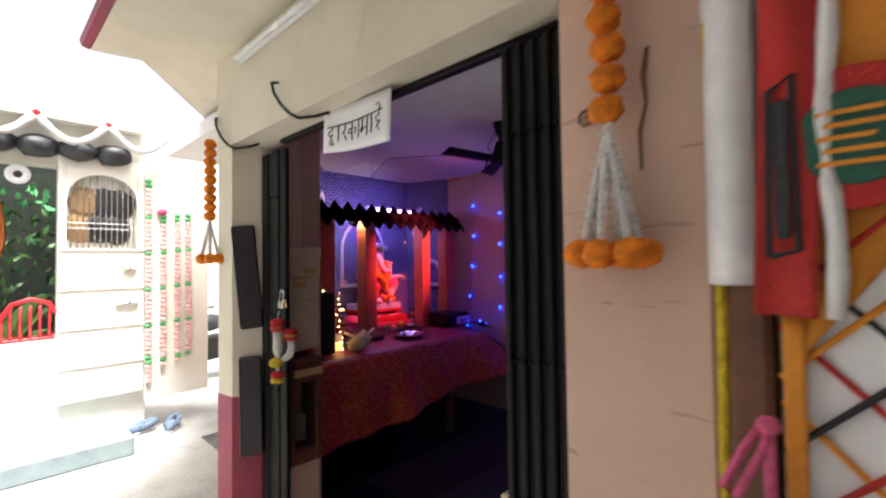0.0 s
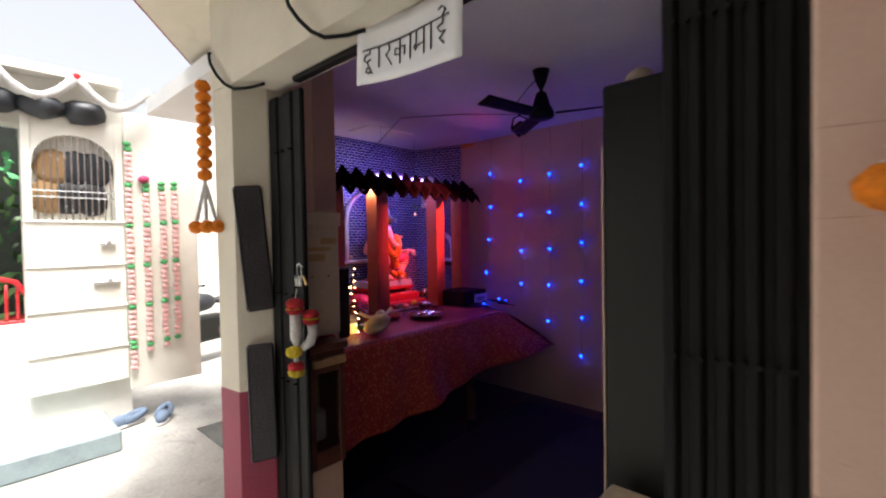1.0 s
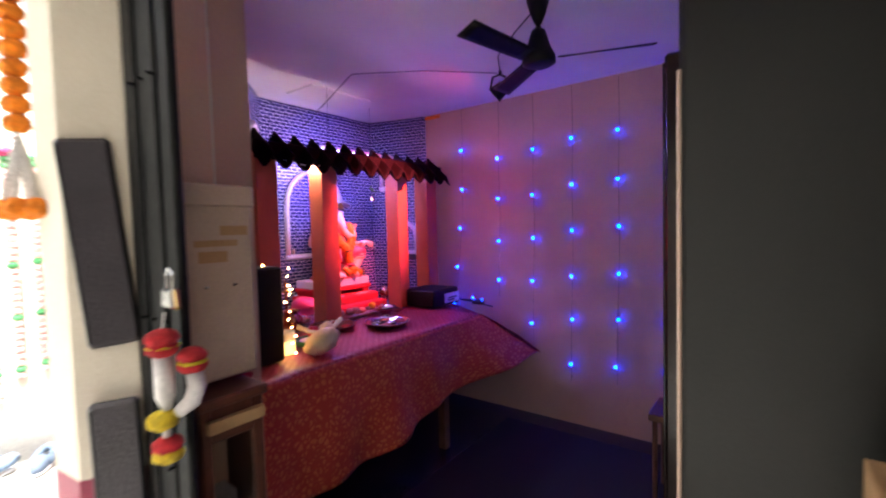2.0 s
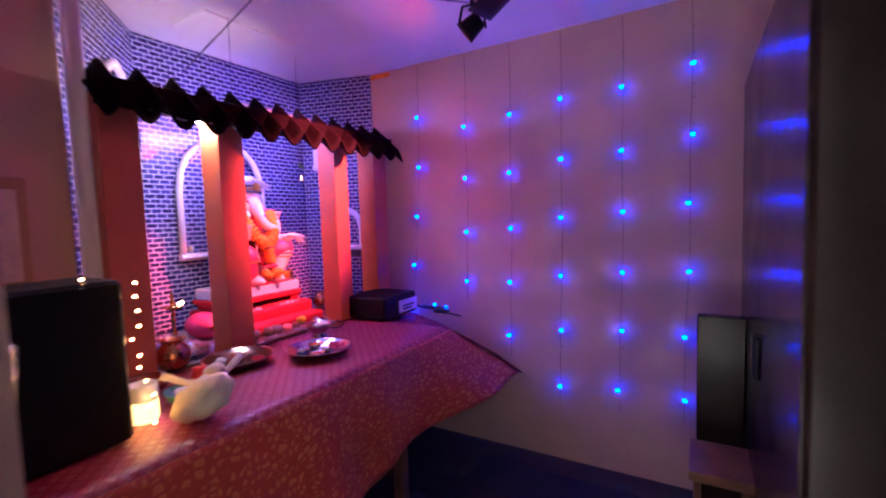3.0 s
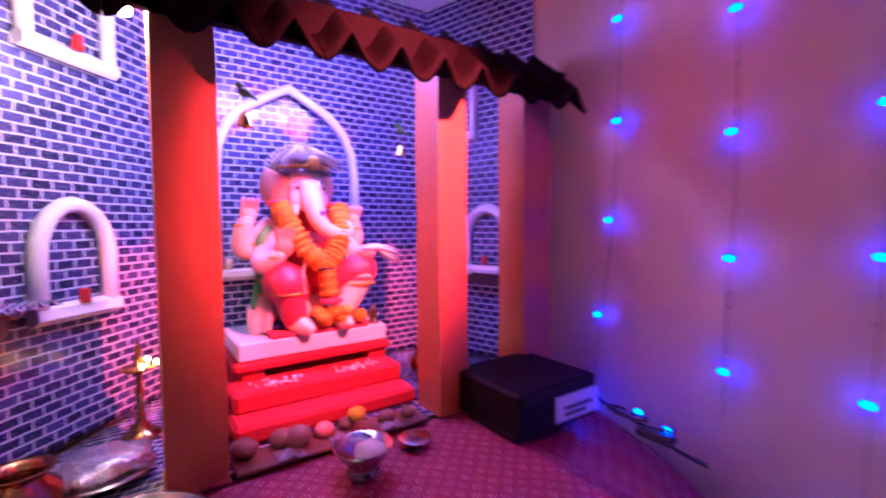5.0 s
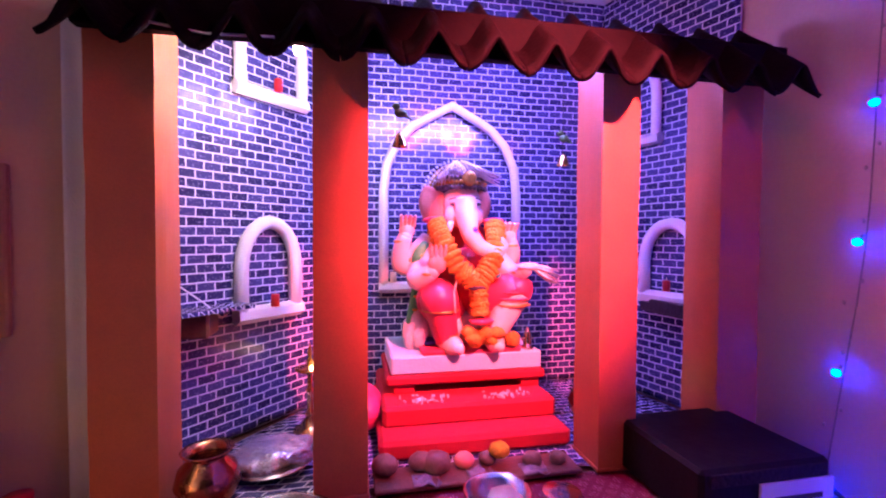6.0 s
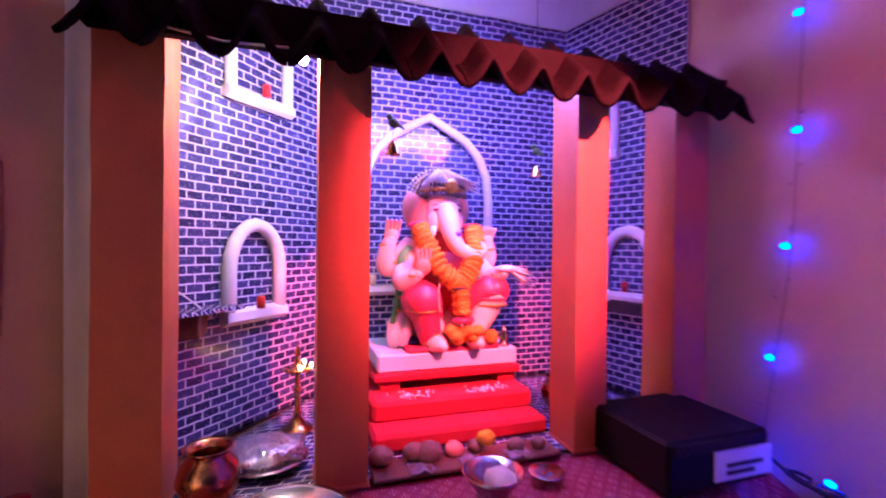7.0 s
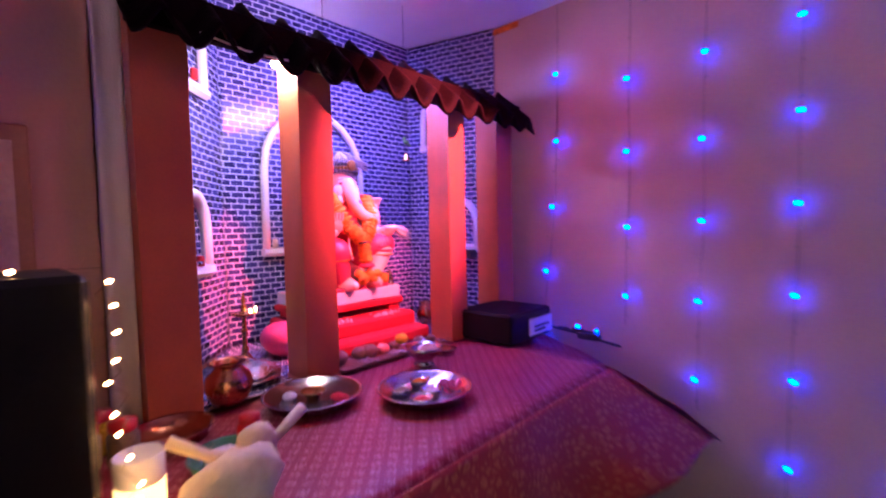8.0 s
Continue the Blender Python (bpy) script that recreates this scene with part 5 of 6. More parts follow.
# wool pompom hanging
pg = thing("pompom_hanging", (-2.238, 1.075, 0.845), "red, yellow and white wool hanging on the gate", "garland", rz=58)
pg.matrix_basis = pg.matrix_basis @ Matrix.Scale(0.85, 4)
def pom(x, z, r, lo, hi):
    for zz, m, nm in ((z - r * 0.35, lo, "lower_pompom"), (z + r * 0.35, hi, "upper_pompom")):
        bm = B(); ball(bm, (x, 0, zz), r, (1, 1, 0.62), 3, 0, 0.12)
        part(nm, bm, m, pg, smooth=True)
pom(0, 0.33, 0.045, POMRED, POMRED)
bm = B(); ball(bm, (0, 0, 0.32), 0.047, (1, 1, 0.25), 2, 0, 0.1)
part("band", bm, POMYEL, pg, smooth=True)
pom(0.075, 0.27, 0.042, POMRED, POMRED)
bm = B(); ball(bm, (0.075, 0, 0.265), 0.044, (1, 1, 0.25), 2, 0, 0.1)
part("band", bm, POMYEL, pg, smooth=True)
bm = B(); tube(bm, [(0, 0, 0.30), (0, 0, 0.17), (0.003, 0, 0.13)], [0.027, 0.027, 0.012], 10)
part("white_roll", bm, JASMINE, pg, smooth=True)
bm = B(); tube(bm, [(0.078, 0, 0.24), (0.085, 0, 0.19), (0.07, 0, 0.145), (0.03, 0, 0.115)], [0.024, 0.026, 0.026, 0.018], 10)
part("white_roll", bm, JASMINE, pg, smooth=True)
bm = B(); ball(bm, (-0.01, 0, 0.10), 0.042, (1, 1, 0.75), 3, 0, 0.15)
part("yellow_pompom", bm, POMYEL, pg, smooth=True)
bm = B(); tube(bm, [(0, 0, 0.09), (0, 0, 0.04)], 0.012, 8)
part("white_roll", bm, JASMINE, pg)
pom(0, 0.01, 0.042, POMYEL, POMRED)
bm = B(); tube(bm, [(0, 0, 0.36), (0.01, 0, 0.42)], 0.003, 5)
part("thread", bm, JASMINE, pg)

# padded boards on the jamb
def pad(cx, cy, cz, w, h, tilt, label):
    p = thing("padded_board", (cx, cy, cz), label, "pad", "padded boards", 66.4)
    m = Matrix.Rotation(radians(tilt), 4, "Y")
    t = B(); box(t, -w / 2, w / 2, -0.035, 0.0, -h / 2, h / 2, 0.014)
    bm = B(); absorb(bm, t, 0, m)
    part("cushion", bm, LEATHER, p)
    for sx in (-1, 1):
        t = B(); tube(t, [(sx * w * 0.44, -0.036, -h * 0.47), (sx * w * 0.44, -0.036, h * 0.47)], 0.003, 5)
        bm = B(); absorb(bm, t, 0, m)
        part("piping", bm, BLACK, p)
pad(-2.553, 1.048, 1.376, 0.125, 0.585, -4.8, "black padded vinyl board leaning on the jamb")
pad(-2.527, 1.057, 0.655, 0.12, 0.55, -1.0, "black padded vinyl board fixed to the jamb")

# meter box, wooden donation box, plastic sheet
mb = thing("meter_box", (-2.50, 1.30, 0.93), "grey painted steel meter box with faded labels", "box")
bm = B(); box(bm, -0.034, 0.085, -0.105, 0.13, 0.0, 0.62, 0.008)
part("case", bm, GREYBOX, mb)
bm = B(); box(bm, -0.034, 0.10, -0.11, 0.135, 0.55, 0.62, 0.006)
part("hood", bm, GREYBOX, mb)
for y0, y1, z0, z1 in ((0.02, 0.11, 0.46, 0.49), (-0.06, 0.075, 0.425, 0.445), (-0.05, 0.04, 0.375, 0.41)):
    bm = B(); box(bm, 0.085, 0.088, y0, y1, z0, z1, 0.001)
    part("label_bar", bm, CARDBOARD, mb)
for yy in (-0.03, 0.06):
    bm = B(); ball(bm, (0.087, yy, 0.30), 0.009, (0.5, 1, 0.7), 1)
    part("screw", bm, CHROME, mb)
db = thing("donation_box", (-2.475, 1.305, 0.30), "brown wooden donation box with a glass front", "box")
db.matrix_basis = db.matrix_basis @ Matrix.Diagonal((1, 0.66, 1.1, 1))
bm = B()
box(bm, -0.12, 0.12, -0.15, -0.10, 0, 0.52, 0.005); box(bm, -0.12, 0.12, 0.10, 0.15, 0, 0.52, 0.005)
box(bm, -0.12, 0.12, -0.10, 0.10, 0, 0.08, 0.005); box(bm, -0.12, 0.12, -0.10, 0.10, 0.42, 0.52, 0.005); box(bm, -0.12, -0.10, -0.10, 0.10, 0.08, 0.42, 0.003)
part("frame", bm, BOXWOOD, db)
bm = B(); box(bm, -0.13, 0.14, -0.165, 0.165, 0.52, 0.55, 0.006)
part("lid", bm, BOXWOOD, db)
bm = B(); box(bm, 0.12, 0.145, -0.13, 0.14, 0.455, 0.49, 0.003)
part("name_strip", bm, CARDBOARD, db, "pale blank strip")
bm = B(); box(bm, 0.095, 0.10, -0.10, 0.10, 0.08, 0.42, 0.001)
pane = part("glass_pane", bm, GLASS, db, "clear glass front")
pane.visible_shadow = False
bm = B(); box(bm, -0.09, 0.02, -0.08, 0.08, 0.082, 0.22, 0.01)
part("paper_inside", bm, RICE, db)
bm = B(); box(bm, -2.497, -2.38, 1.22, 1.40, FLOOR + 0.006, 0.30, 0.005)
single("stand_post", bm, PEACH, (0, 0, 0), "peach plastered plinth under the donation box", "plinth")
bm = B(); sheet(bm, lambda u, v: (-2.62 + 0.10 * v - 0.25 * u + 0.03 * noise.noise(Vector((u * 5, v * 5, 0))), 1.44 + 0.17 * u, 0.88 + 0.36 * v * (1 - 0.3 * u)), 12, 12, 0.003)
single("plastic_bundle", bm, FOIL, (0, 0, 0), "crumpled clear plastic wrap beside the meter box", "plastic", smooth=True)
bm = B(); ball(bm, (-2.56, 1.40, 0.89), 0.07, (1.2, 1.1, 0.5), 2, 0, 0.35)
single("red_cloth_heap", bm, REDCLOTH, (0, 0, 0), "small heap of red cloth on the donation box", "cloth", smooth=True)

# ---- marigold tassels ----
def tassel(x, y, ztop, r, nballs, step, drop, spread, label):
    g = thing("marigold_tassel", (x, y, ztop), label, "garland", "marigold tassels")
    for k in range(nballs):
        bm = B(); ball(bm, (0.004 * math.sin(k * 2.2), 0, -step * k), r, (1, 1, 0.85), 3, 0, 0.22)
        part("flower", bm, MARIGOLD, g, smooth=True)
    zb = -step * (nballs - 1) - r * 0.8
    for k in range(6):
        a = 2 * math.pi * k / 6 + 0.3
        ex, ey = spread * math.cos(a), 0.4 * spread * math.sin(a)
        bm = B()
        tube(bm, [(0, 0, zb), (ex * 0.5, ey * 0.5, zb - drop * 0.5), (ex, ey, zb - drop)], [0.006, 0.009, 0.008], 6)
        for j in range(14):
            f = (j + 0.5) / 14
            for s in (-1, 1):
                tube(bm, [(ex * f, ey * f, zb - drop * f), (ex * f + s * 0.016, ey * f - 0.012, zb - drop * f + 0.006)], [0.003, 0.001], 4)
        part("thread", bm, JASMINE, g)
        bm = B(); ball(bm, (ex * 1.15, ey, zb - drop - r * 0.5), r * 0.95, (1, 1, 0.9), 3, 0, 0.22)
        part("flower", bm, MARIGOLD, g, smooth=True)
    return g
tassel(-0.39, 0.925, 2.30, 0.037, 9, 0.066, 0.262, 0.060, "orange marigold tassel with white threads on the salmon pillar")
tassel(-2.81, 0.935, 2.17, 0.034, 9, 0.054, 0.21, 0.10, "orange marigold tassel with white threads at the wall corner")
rust = thing("rusty_wire", (-0.333, 0.972, 1.78), "bent rusty wire fixed to the salmon pillar", "wire")
bm = B(); tube(bm, [(0.012, 0, 0.12), (0.004, -0.004, 0.06), (0.008, -0.002, 0.0), (-0.006, -0.003, -0.06), (-0.004, -0.002, -0.14)], [0.004, 0.006, 0.0035, 0.005, 0.003], 6)
part("wire", bm, WOOD, rust, smooth=True)
bm = B(); tube(bm, [(-0.125 + 0.018 * math.cos(a * 0.7), -0.003, 0.0 + 0.018 * math.sin(a * 0.7)) for a in range(10)], 0.004, 6)
part("loop", bm, WOOD, rust, smooth=True)
# iron hooks, tube batten, paper sign
for hx in (-2.57, -1.84):
    bm = B(); tube(bm, [(hx - 0.17, 0.94, 2.31), (hx - 0.13, 0.93, 2.25), (hx - 0.07, 0.935, 2.18), (hx - 0.02, 0.95, 2.13), (hx + 0.03, 0.97, 2.10), (hx + 0.09, 1.02, 2.105), (hx + 0.14, 1.06, 2.12)], 0.0075, 7)
    tube(bm, [(hx - 0.17, 0.94, 2.31), (hx - 0.16, 0.975, 2.315)], 0.007, 6)
    single("iron_hook", bm, BLACK, (0, 0, 0), "bent black iron bar hooked under the beam", "hook", "iron hooks", smooth=True)
tbk = thing("tube_light", (-1.95, 0.955, 2.545), "unlit white fluorescent tube on a batten over the door", "lamp")
bm = B(); box(bm, -0.48, 0.75, -0.012, 0.012, 0.0, 0.03, 0.003)
part("batten", bm, FOAM, tbk)
bm = B(); tube(bm, [(-0.45, -0.025, 0.012), (0.72, -0.025, 0.012)], 0.014, 10)
part("tube", bm, FROSTTUBE, tbk, smooth=True)

sg = thing("paper_sign", (-1.515, 1.06, 1.945), "white paper sign with black hand lettering over the door", "sign")
W, H = 0.48, 0.205
bm = B(); sheet(bm, lambda u, v: (-W / 2 + W * u, 0.006 * math.sin(u * 5) + 0.008 * v, H * v - 0.008 * math.sin(u * 3) - 0.036 * u), 14, 6, 0.002)
part("paper", bm, PAPER, sg, smooth=True)
LETTERS = (
    ((0.04, 0.64), (0.19, 0.66)), ((0.12, 0.65), (0.12, 0.57), (0.07, 0.55), (0.055, 0.47), (0.09, 0.43), (0.125, 0.47)),
    ((0.09, 0.43), (0.105, 0.36), (0.145, 0.22)), ((0.12, 0.32), (0.085, 0.33), (0.075, 0.26), (0.11, 0.23), (0.135, 0.26)),
    ((0.18, 0.655), (0.26, 0.66)), ((0.215, 0.66), (0.215, 0.30)),
    ((0.27, 0.66), (0.36, 0.67)), ((0.32, 0.66), (0.33, 0.56), (0.29, 0.48), (0.35, 0.30)),
    ((0.37, 0.67), (0.50, 0.69)), ((0.44, 0.68), (0.44, 0.28)), ((0.44, 0.52), (0.39, 0.54), (0.385, 0.44), (0.44, 0.42)), ((0.44, 0.54), (0.49, 0.54), (0.485, 0.40)),
    ((0.51, 0.69), (0.57, 0.70)), ((0.545, 0.70), (0.545, 0.30)),
    ((0.58, 0.70), (0.70, 0.72)), ((0.605, 0.70), (0.605, 0.50), (0.58, 0.45), (0.595, 0.40), (0.615, 0.46), (0.68, 0.48)), ((0.68, 0.71), (0.68, 0.30)),
    ((0.71, 0.72), (0.78, 0.73)), ((0.745, 0.72), (0.745, 0.32)),
    ((0.04, 0.64), (0.27, 0.665), (0.50, 0.69), (0.70, 0.72), (0.90, 0.745)), ((0.85, 0.735), (0.85, 0.64), (0.80, 0.60), (0.83, 0.52), (0.87, 0.52), (0.82, 0.42), (0.86, 0.34)), ((0.84, 0.735), (0.87, 0.84), (0.84, 0.90), (0.81, 0.86)),
)
for st in LETTERS:
    pts = []
    for x, z in st:
        u, v = 0.03 + 0.97 * x, 0.94 * z - 0.05
        pts.append((-W / 2 + W * u, 0.006 * math.sin(u * 5) + 0.008 * v - 0.003, H * v - 0.008 * math.sin(u * 3) - 0.036 * u))
    bm = B(); tube(bm, pts, 0.0026, 5)
    part("pen_stroke", bm, INK, sg)

# ---- cloths hung beside the pillar ----
bm = B(); sheet(bm, lambda u, v: (-0.215 + 0.085 * u, 0.955 - 0.03 * math.sin(u * 3), 1.40 + 0.95 * v), 8, 20, 0.004)
single("white_tinsel_strip", bm, TINSEL, (0, 0, 0), "shiny white cloth strip hanging beside the pillar", "cloth", smooth=True)
bm = B(); tube(bm, [(-0.195, 0.97, 0.3), (-0.2, 0.965, 0.9), (-0.195, 0.96, 1.35), (-0.21, 0.955, 1.9)], [0.006, 0.009, 0.010, 0.006], 8)
single("yellow_ribbon", bm, POMYEL, (0, 0, 0), "yellow twisted ribbon along the pillar edge", "ribbon", smooth=True)
bm = B(); box(bm, -0.19, -0.12, 0.95, 1.03, FLOOR, 1.42, 0.012)
single("dark_post", bm, WOOD, (0, 0, 0), "dark brown wooden post behind the banner", "post")
ban = thing("festive_banner", (-0.14, 0.93, 1.05), "red and orange festive cloth banner with a round green print", "banner")
bm = B(); sheet(bm, lambda u, v: (0.0 + 0.085 * u + 0.02 * v, 0.012 * math.sin(u * 5 + v * 3), 0.30 + 0.62 * v), 10, 20, 0.004)
part("red_panel", bm, BANNERRED, ban, smooth=True)
bm = B()
tube(bm, [(0.025, -0.012, 0.40), (0.065, -0.012, 0.41), (0.062, -0.012, 0.70), (0.03, -0.012, 0.68), (0.025, -0.012, 0.40)], 0.006, 5)
part("dark_border", bm, INK, ban)
bm = B(); box(bm, 0.035, 0.055, -0.018, -0.010, 0.43, 0.66, 0.002)
part("dark_inset", bm, BAGBLACK, ban)
def orange_fn(u, v):
    low = 0.22 + 0.62 * u
    return (0.055 + 0.42 * u, 0.02 + 0.012 * math.sin(u * 7 + v * 4), low + (0.97 - low) * v)
bm = B(); sheet(bm, orange_fn, 16, 20, 0.004)
part("orange_panel", bm, BANNERORANGE, ban, smooth=True)
bm = B(); sheet(bm, lambda u, v: (0.035 + 0.03 * u, 0.015 + 0.006 * math.sin(v * 9), -0.55 + 0.85 * v), 4, 16, 0.004)
part("orange_strip", bm, BANNERORANGE, ban, smooth=True)
bm = B(); tube(bm, [(0.105 + 0.006 * math.sin(k), 0.0, 0.30 + 0.065 * k) for k in range(11)], [0.012 + 0.003 * (k % 2) for k in range(11)], 8)
part("white_edging", bm, TINSEL, ban, smooth=True)
def disc(r, y, m, nm):
    t = B(); lathe(t, [(0, 0.004), (r * 0.97, 0.004), (r, 0.0), (0, -0.001)], seg=36)
    bm = B(); absorb(bm, t, 0, Matrix.Translation((0.137, y, 0.585)) @ Matrix.Rotation(radians(90), 4, "X"))
    part(nm, bm, m, ban)
disc(0.113, 0.0, BANNERRED, "red_ring")
disc(0.075, -0.006, MEDALLION, "green_disc")
for k in range(5):
    bm = B(); box(bm, 0.09 + 0.008 * (k % 2), 0.18 - 0.01 * (k % 3), -0.014, -0.011, 0.54 + 0.02 * k, 0.548 + 0.02 * k, 0.001)
    part("print_bar", bm, BANNERORANGE, ban)
lat = thing("lattice_cloth", (-0.14, 0.975, 0.30), "white cloth with crossing red, black and orange ribbons", "cloth")
bm = B(); sheet(bm, lambda u, v: (0.03 + 0.75 * u, 0.008 * math.sin(u * 9 + v * 5), 1.75 * v), 16, 24, 0.004)
part("white_cloth", bm, PAPER, lat, smooth=True)
for k in range(14):
    m = (BANNERRED, INK, BANNERORANGE)[k % 3]
    for s in (-1, 1):
        z = 0.13 * k - 0.1
        pts = [(0.03 + 0.75 * f, -0.010 - 0.003 * s, z + s * 0.75 * f + (0.0 if s > 0 else 0.35)) for f in (0, 0.25, 0.5, 0.75, 1)]
        pts = [p for p in pts if 0.0 <= p[2] <= 1.75]
        if len(pts) > 1:
            bm = B(); tube(bm, pts, 0.006, 5)
            part("ribbon", bm, m, lat)
bm = B()
tube(bm, [(-0.125, 0.915, 1.18), (-0.16, 0.90, 1.12), (-0.19, 0.90, 1.05), (-0.17, 0.90, 1.04), (-0.13, 0.905, 1.13), (-0.12, 0.905, 1.17)], 0.008, 7)
tube(bm, [(-0.125, 0.91, 1.18), (-0.12, 0.905, 1.0), (-0.125, 0.905, 0.55)], 0.010, 7)
ball(bm, (-0.122, 0.905, 1.17), 0.02, (1, 1, 0.8), 2)
single("pink_rope_bow", bm, PINKROPE, (0, 0, 0), "pink cotton rope tied in a bow", "rope", smooth=True)

# ---- across the lane ----
X = -5.25
bm = B()
box(bm, X - 0.2, X, -6.0, 0.47, FLOOR, 0.78, 0); box(bm, X - 0.2, X, 0.47, 1.14, FLOOR, 2.75, 0); box(bm, X - 0.2, X, -6.0, 0.47, 2.36, 2.75, 0); box(bm, X - 0.2, X, -6.0, -1.3, 0.78, 2.36, 0)
box(bm, X - 0.75, X + 0.16, -6.0, 1.1, 2.75, 2.82, 0)
setting("wall_house_opposite", bm, GATEWHITE, "cream house front with a wide shrine opening", "wall")
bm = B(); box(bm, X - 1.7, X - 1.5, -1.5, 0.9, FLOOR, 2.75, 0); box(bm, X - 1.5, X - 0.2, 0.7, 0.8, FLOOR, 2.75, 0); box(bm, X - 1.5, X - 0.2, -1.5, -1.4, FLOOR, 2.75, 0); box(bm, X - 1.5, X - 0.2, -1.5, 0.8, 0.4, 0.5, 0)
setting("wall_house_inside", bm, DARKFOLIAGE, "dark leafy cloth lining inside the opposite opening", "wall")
bm = B(); box(bm, -5.28, -4.62, -3.0, 0.93, FLOOR, -0.03, 0.012)
setting("step_blue", bm, BLUESTEP, "blue grey stone step along the opposite house", "step")
g = thing("panelled_gate", (X + 0.05, 0.79, 0.20), "cream steel gate leaf with an arched barred window", "gate")
bm = B()
zs = (0.02, 0.33, 0.682, 1.041, 1.405)
for k in range(4):
    box(bm, -0.02, 0.02, -0.33, 0.32, zs[k], zs[k + 1] - 0.010, 0.006)
box(bm, -0.02, 0.02, -0.33, -0.27, 1.40, 2.25, 0.005); box(bm, -0.02, 0.02, 0.26, 0.32, 1.40, 2.25, 0.005)
for k in range(12):
    a0, a1 = math.pi * k / 12, math.pi * (k + 1) / 12
    y0, y1 = -0.005 + 0.265 * -math.cos(a0), -0.005 + 0.265 * -math.cos(a1)
    z0, z1 = 1.87 + 0.24 * math.sin(a0), 1.87 + 0.24 * math.sin(a1)
    merge(bm, [(0.02, y0, z0), (0.02, y1, z1), (0.02, y1, 2.25), (0.02, y0, 2.25), (-0.02, y0, z0), (-0.02, y1, z1), (-0.02, y1, 2.25), (-0.02, y0, 2.25)], [(0, 1, 2, 3), (7, 6, 5, 4), (0, 4, 5, 1), (3, 2, 6, 7)])
part("leaf", bm, GATEWHITE, g)
for k in range(12):
    yy = -0.24 + 0.043 * k
    bm = B(); tube(bm, [(0, yy, 1.40), (0, yy, 1.87 + 0.235 * math.sqrt(max(0.02, 1 - ((yy + 0.005) / 0.265) ** 2)))], 0.006, 6)
    part("bar", bm, CHROME, g)
for zz in (1.60, 1.65):
    bm = B(); tube(bm, [(0.004, -0.27, zz), (0.004, 0.26, zz)], 0.006, 6)
    part("bar", bm, CHROME, g)
for zz in (0.325, 0.677, 1.036, 1.40):
    bm = B(); tube(bm, [(0.022, -0.33, zz), (0.022, 0.32, zz)], 0.010, 6)
    part("rail", bm, GATEWHITE, g)
for zz, w in ((1.20, 0.08), (0.87, 0.13)):
    bm = B(); box(bm, 0.02, 0.045, 0.22 - w, 0.22 + w * 0.4, zz, zz + 0.022, 0.004); ball(bm, (0.05, 0.2, zz + 0.03), 0.018, (1, 1, 1), 1)
    part("latch", bm, CHROME, g)
for k in range(6):
    bm = B(); ball(bm, (X + 0.012, 0.62 + 0.13 * (k % 3) + 0.04 * (k // 3), 1.80 + 0.24 * (k // 3)), 0.15, (0.14, 0.9, 1.0), 2, 0, 0.2)
    single("dark_bag", bm, BAGBLACK if k % 3 else CARDBOARD, (0, 0, 0), "bag stacked behind the gate bars", "bag", "stacked bags", smooth=True)
pn = thing("garlanded_panel", (X + 0.06, 1.40, 0.12), "white sheet panel hung with paper flower strings", "panel")
bm = B(); box(bm, -0.015, 0.015, -0.28, 0.30, 0.0, 2.42, 0.005)
part("sheet", bm, GATEWHITE, pn)
random.seed(21)
def bead(name, m):
    bm = B(); ball(bm, (0, 0, 0), 0.033, (0.7, 1, 0.75), 1, 0, 0.3)
    data = bpy.data.meshes.new(name)
    bm.to_mesh(data); bm.free()
    data.materials.append(m)
    return data
BLOSSOM, KNOT = bead("flower", PINKPAPER), bead("leaf_knot", GREENPAPER)
for k, yy in enumerate((-0.257, -0.13, 0.0, 0.10)):
    zt = (2.17, 1.82, 1.84, 1.85)[k]
    z = zt
    while z > (0.16, 0.31, 0.34, 0.38)[k]:
        knot = int((zt - z) / 0.05) % 7 == 0
        f = new("leaf_knot" if knot else "flower", KNOT if knot else BLOSSOM)
        f.parent, f.location = pn, (0.035, yy + random.uniform(-0.006, 0.006), z)
        z -= 0.045
bm = B(); ball(bm, (0.04, -0.143, 1.867), 0.045, (0.6, 1, 0.8), 2, 0, 0.4)
part("rosette", bm, PINKCLOTH, pn, "pink paper rosette", smooth=True)
fes = thing("white_flower_festoon", (X + 0.175, 0.0, 2.60), "white paper flower festoon looped under the eave", "garland")
for k in range(6):
    y0 = -1.70 + 0.5 * k
    bm = B(); pts = [(0, y0 + 0.5 * f / 10, 0.16 - 0.20 * math.sin(math.pi * f / 10)) for f in range(11)]
    tube(bm, pts, [0.03 + 0.006 * (f % 2) for f in range(11)], 8)
    part("loop", bm, JASMINE, fes, smooth=True)
    bm = B(); ball(bm, (0.0, y0, 0.16), 0.04, (1, 1, 1), 1, 0, 0.3)
    part("knot", bm, POMRED, fes)
for k in range(9):
    bm = B(); ball(bm, (X + 0.10, -1.3 + 0.27 * k, 2.50), 0.13, (0.8, 1.15, 0.75), 2, 0, 0.3)
    single("tarpaulin_roll", bm, BAGBLACK, (0, 0, 0), "black tarpaulin bundle stuffed under the eave", "tarpaulin", "tarpaulin bundles", smooth=True)
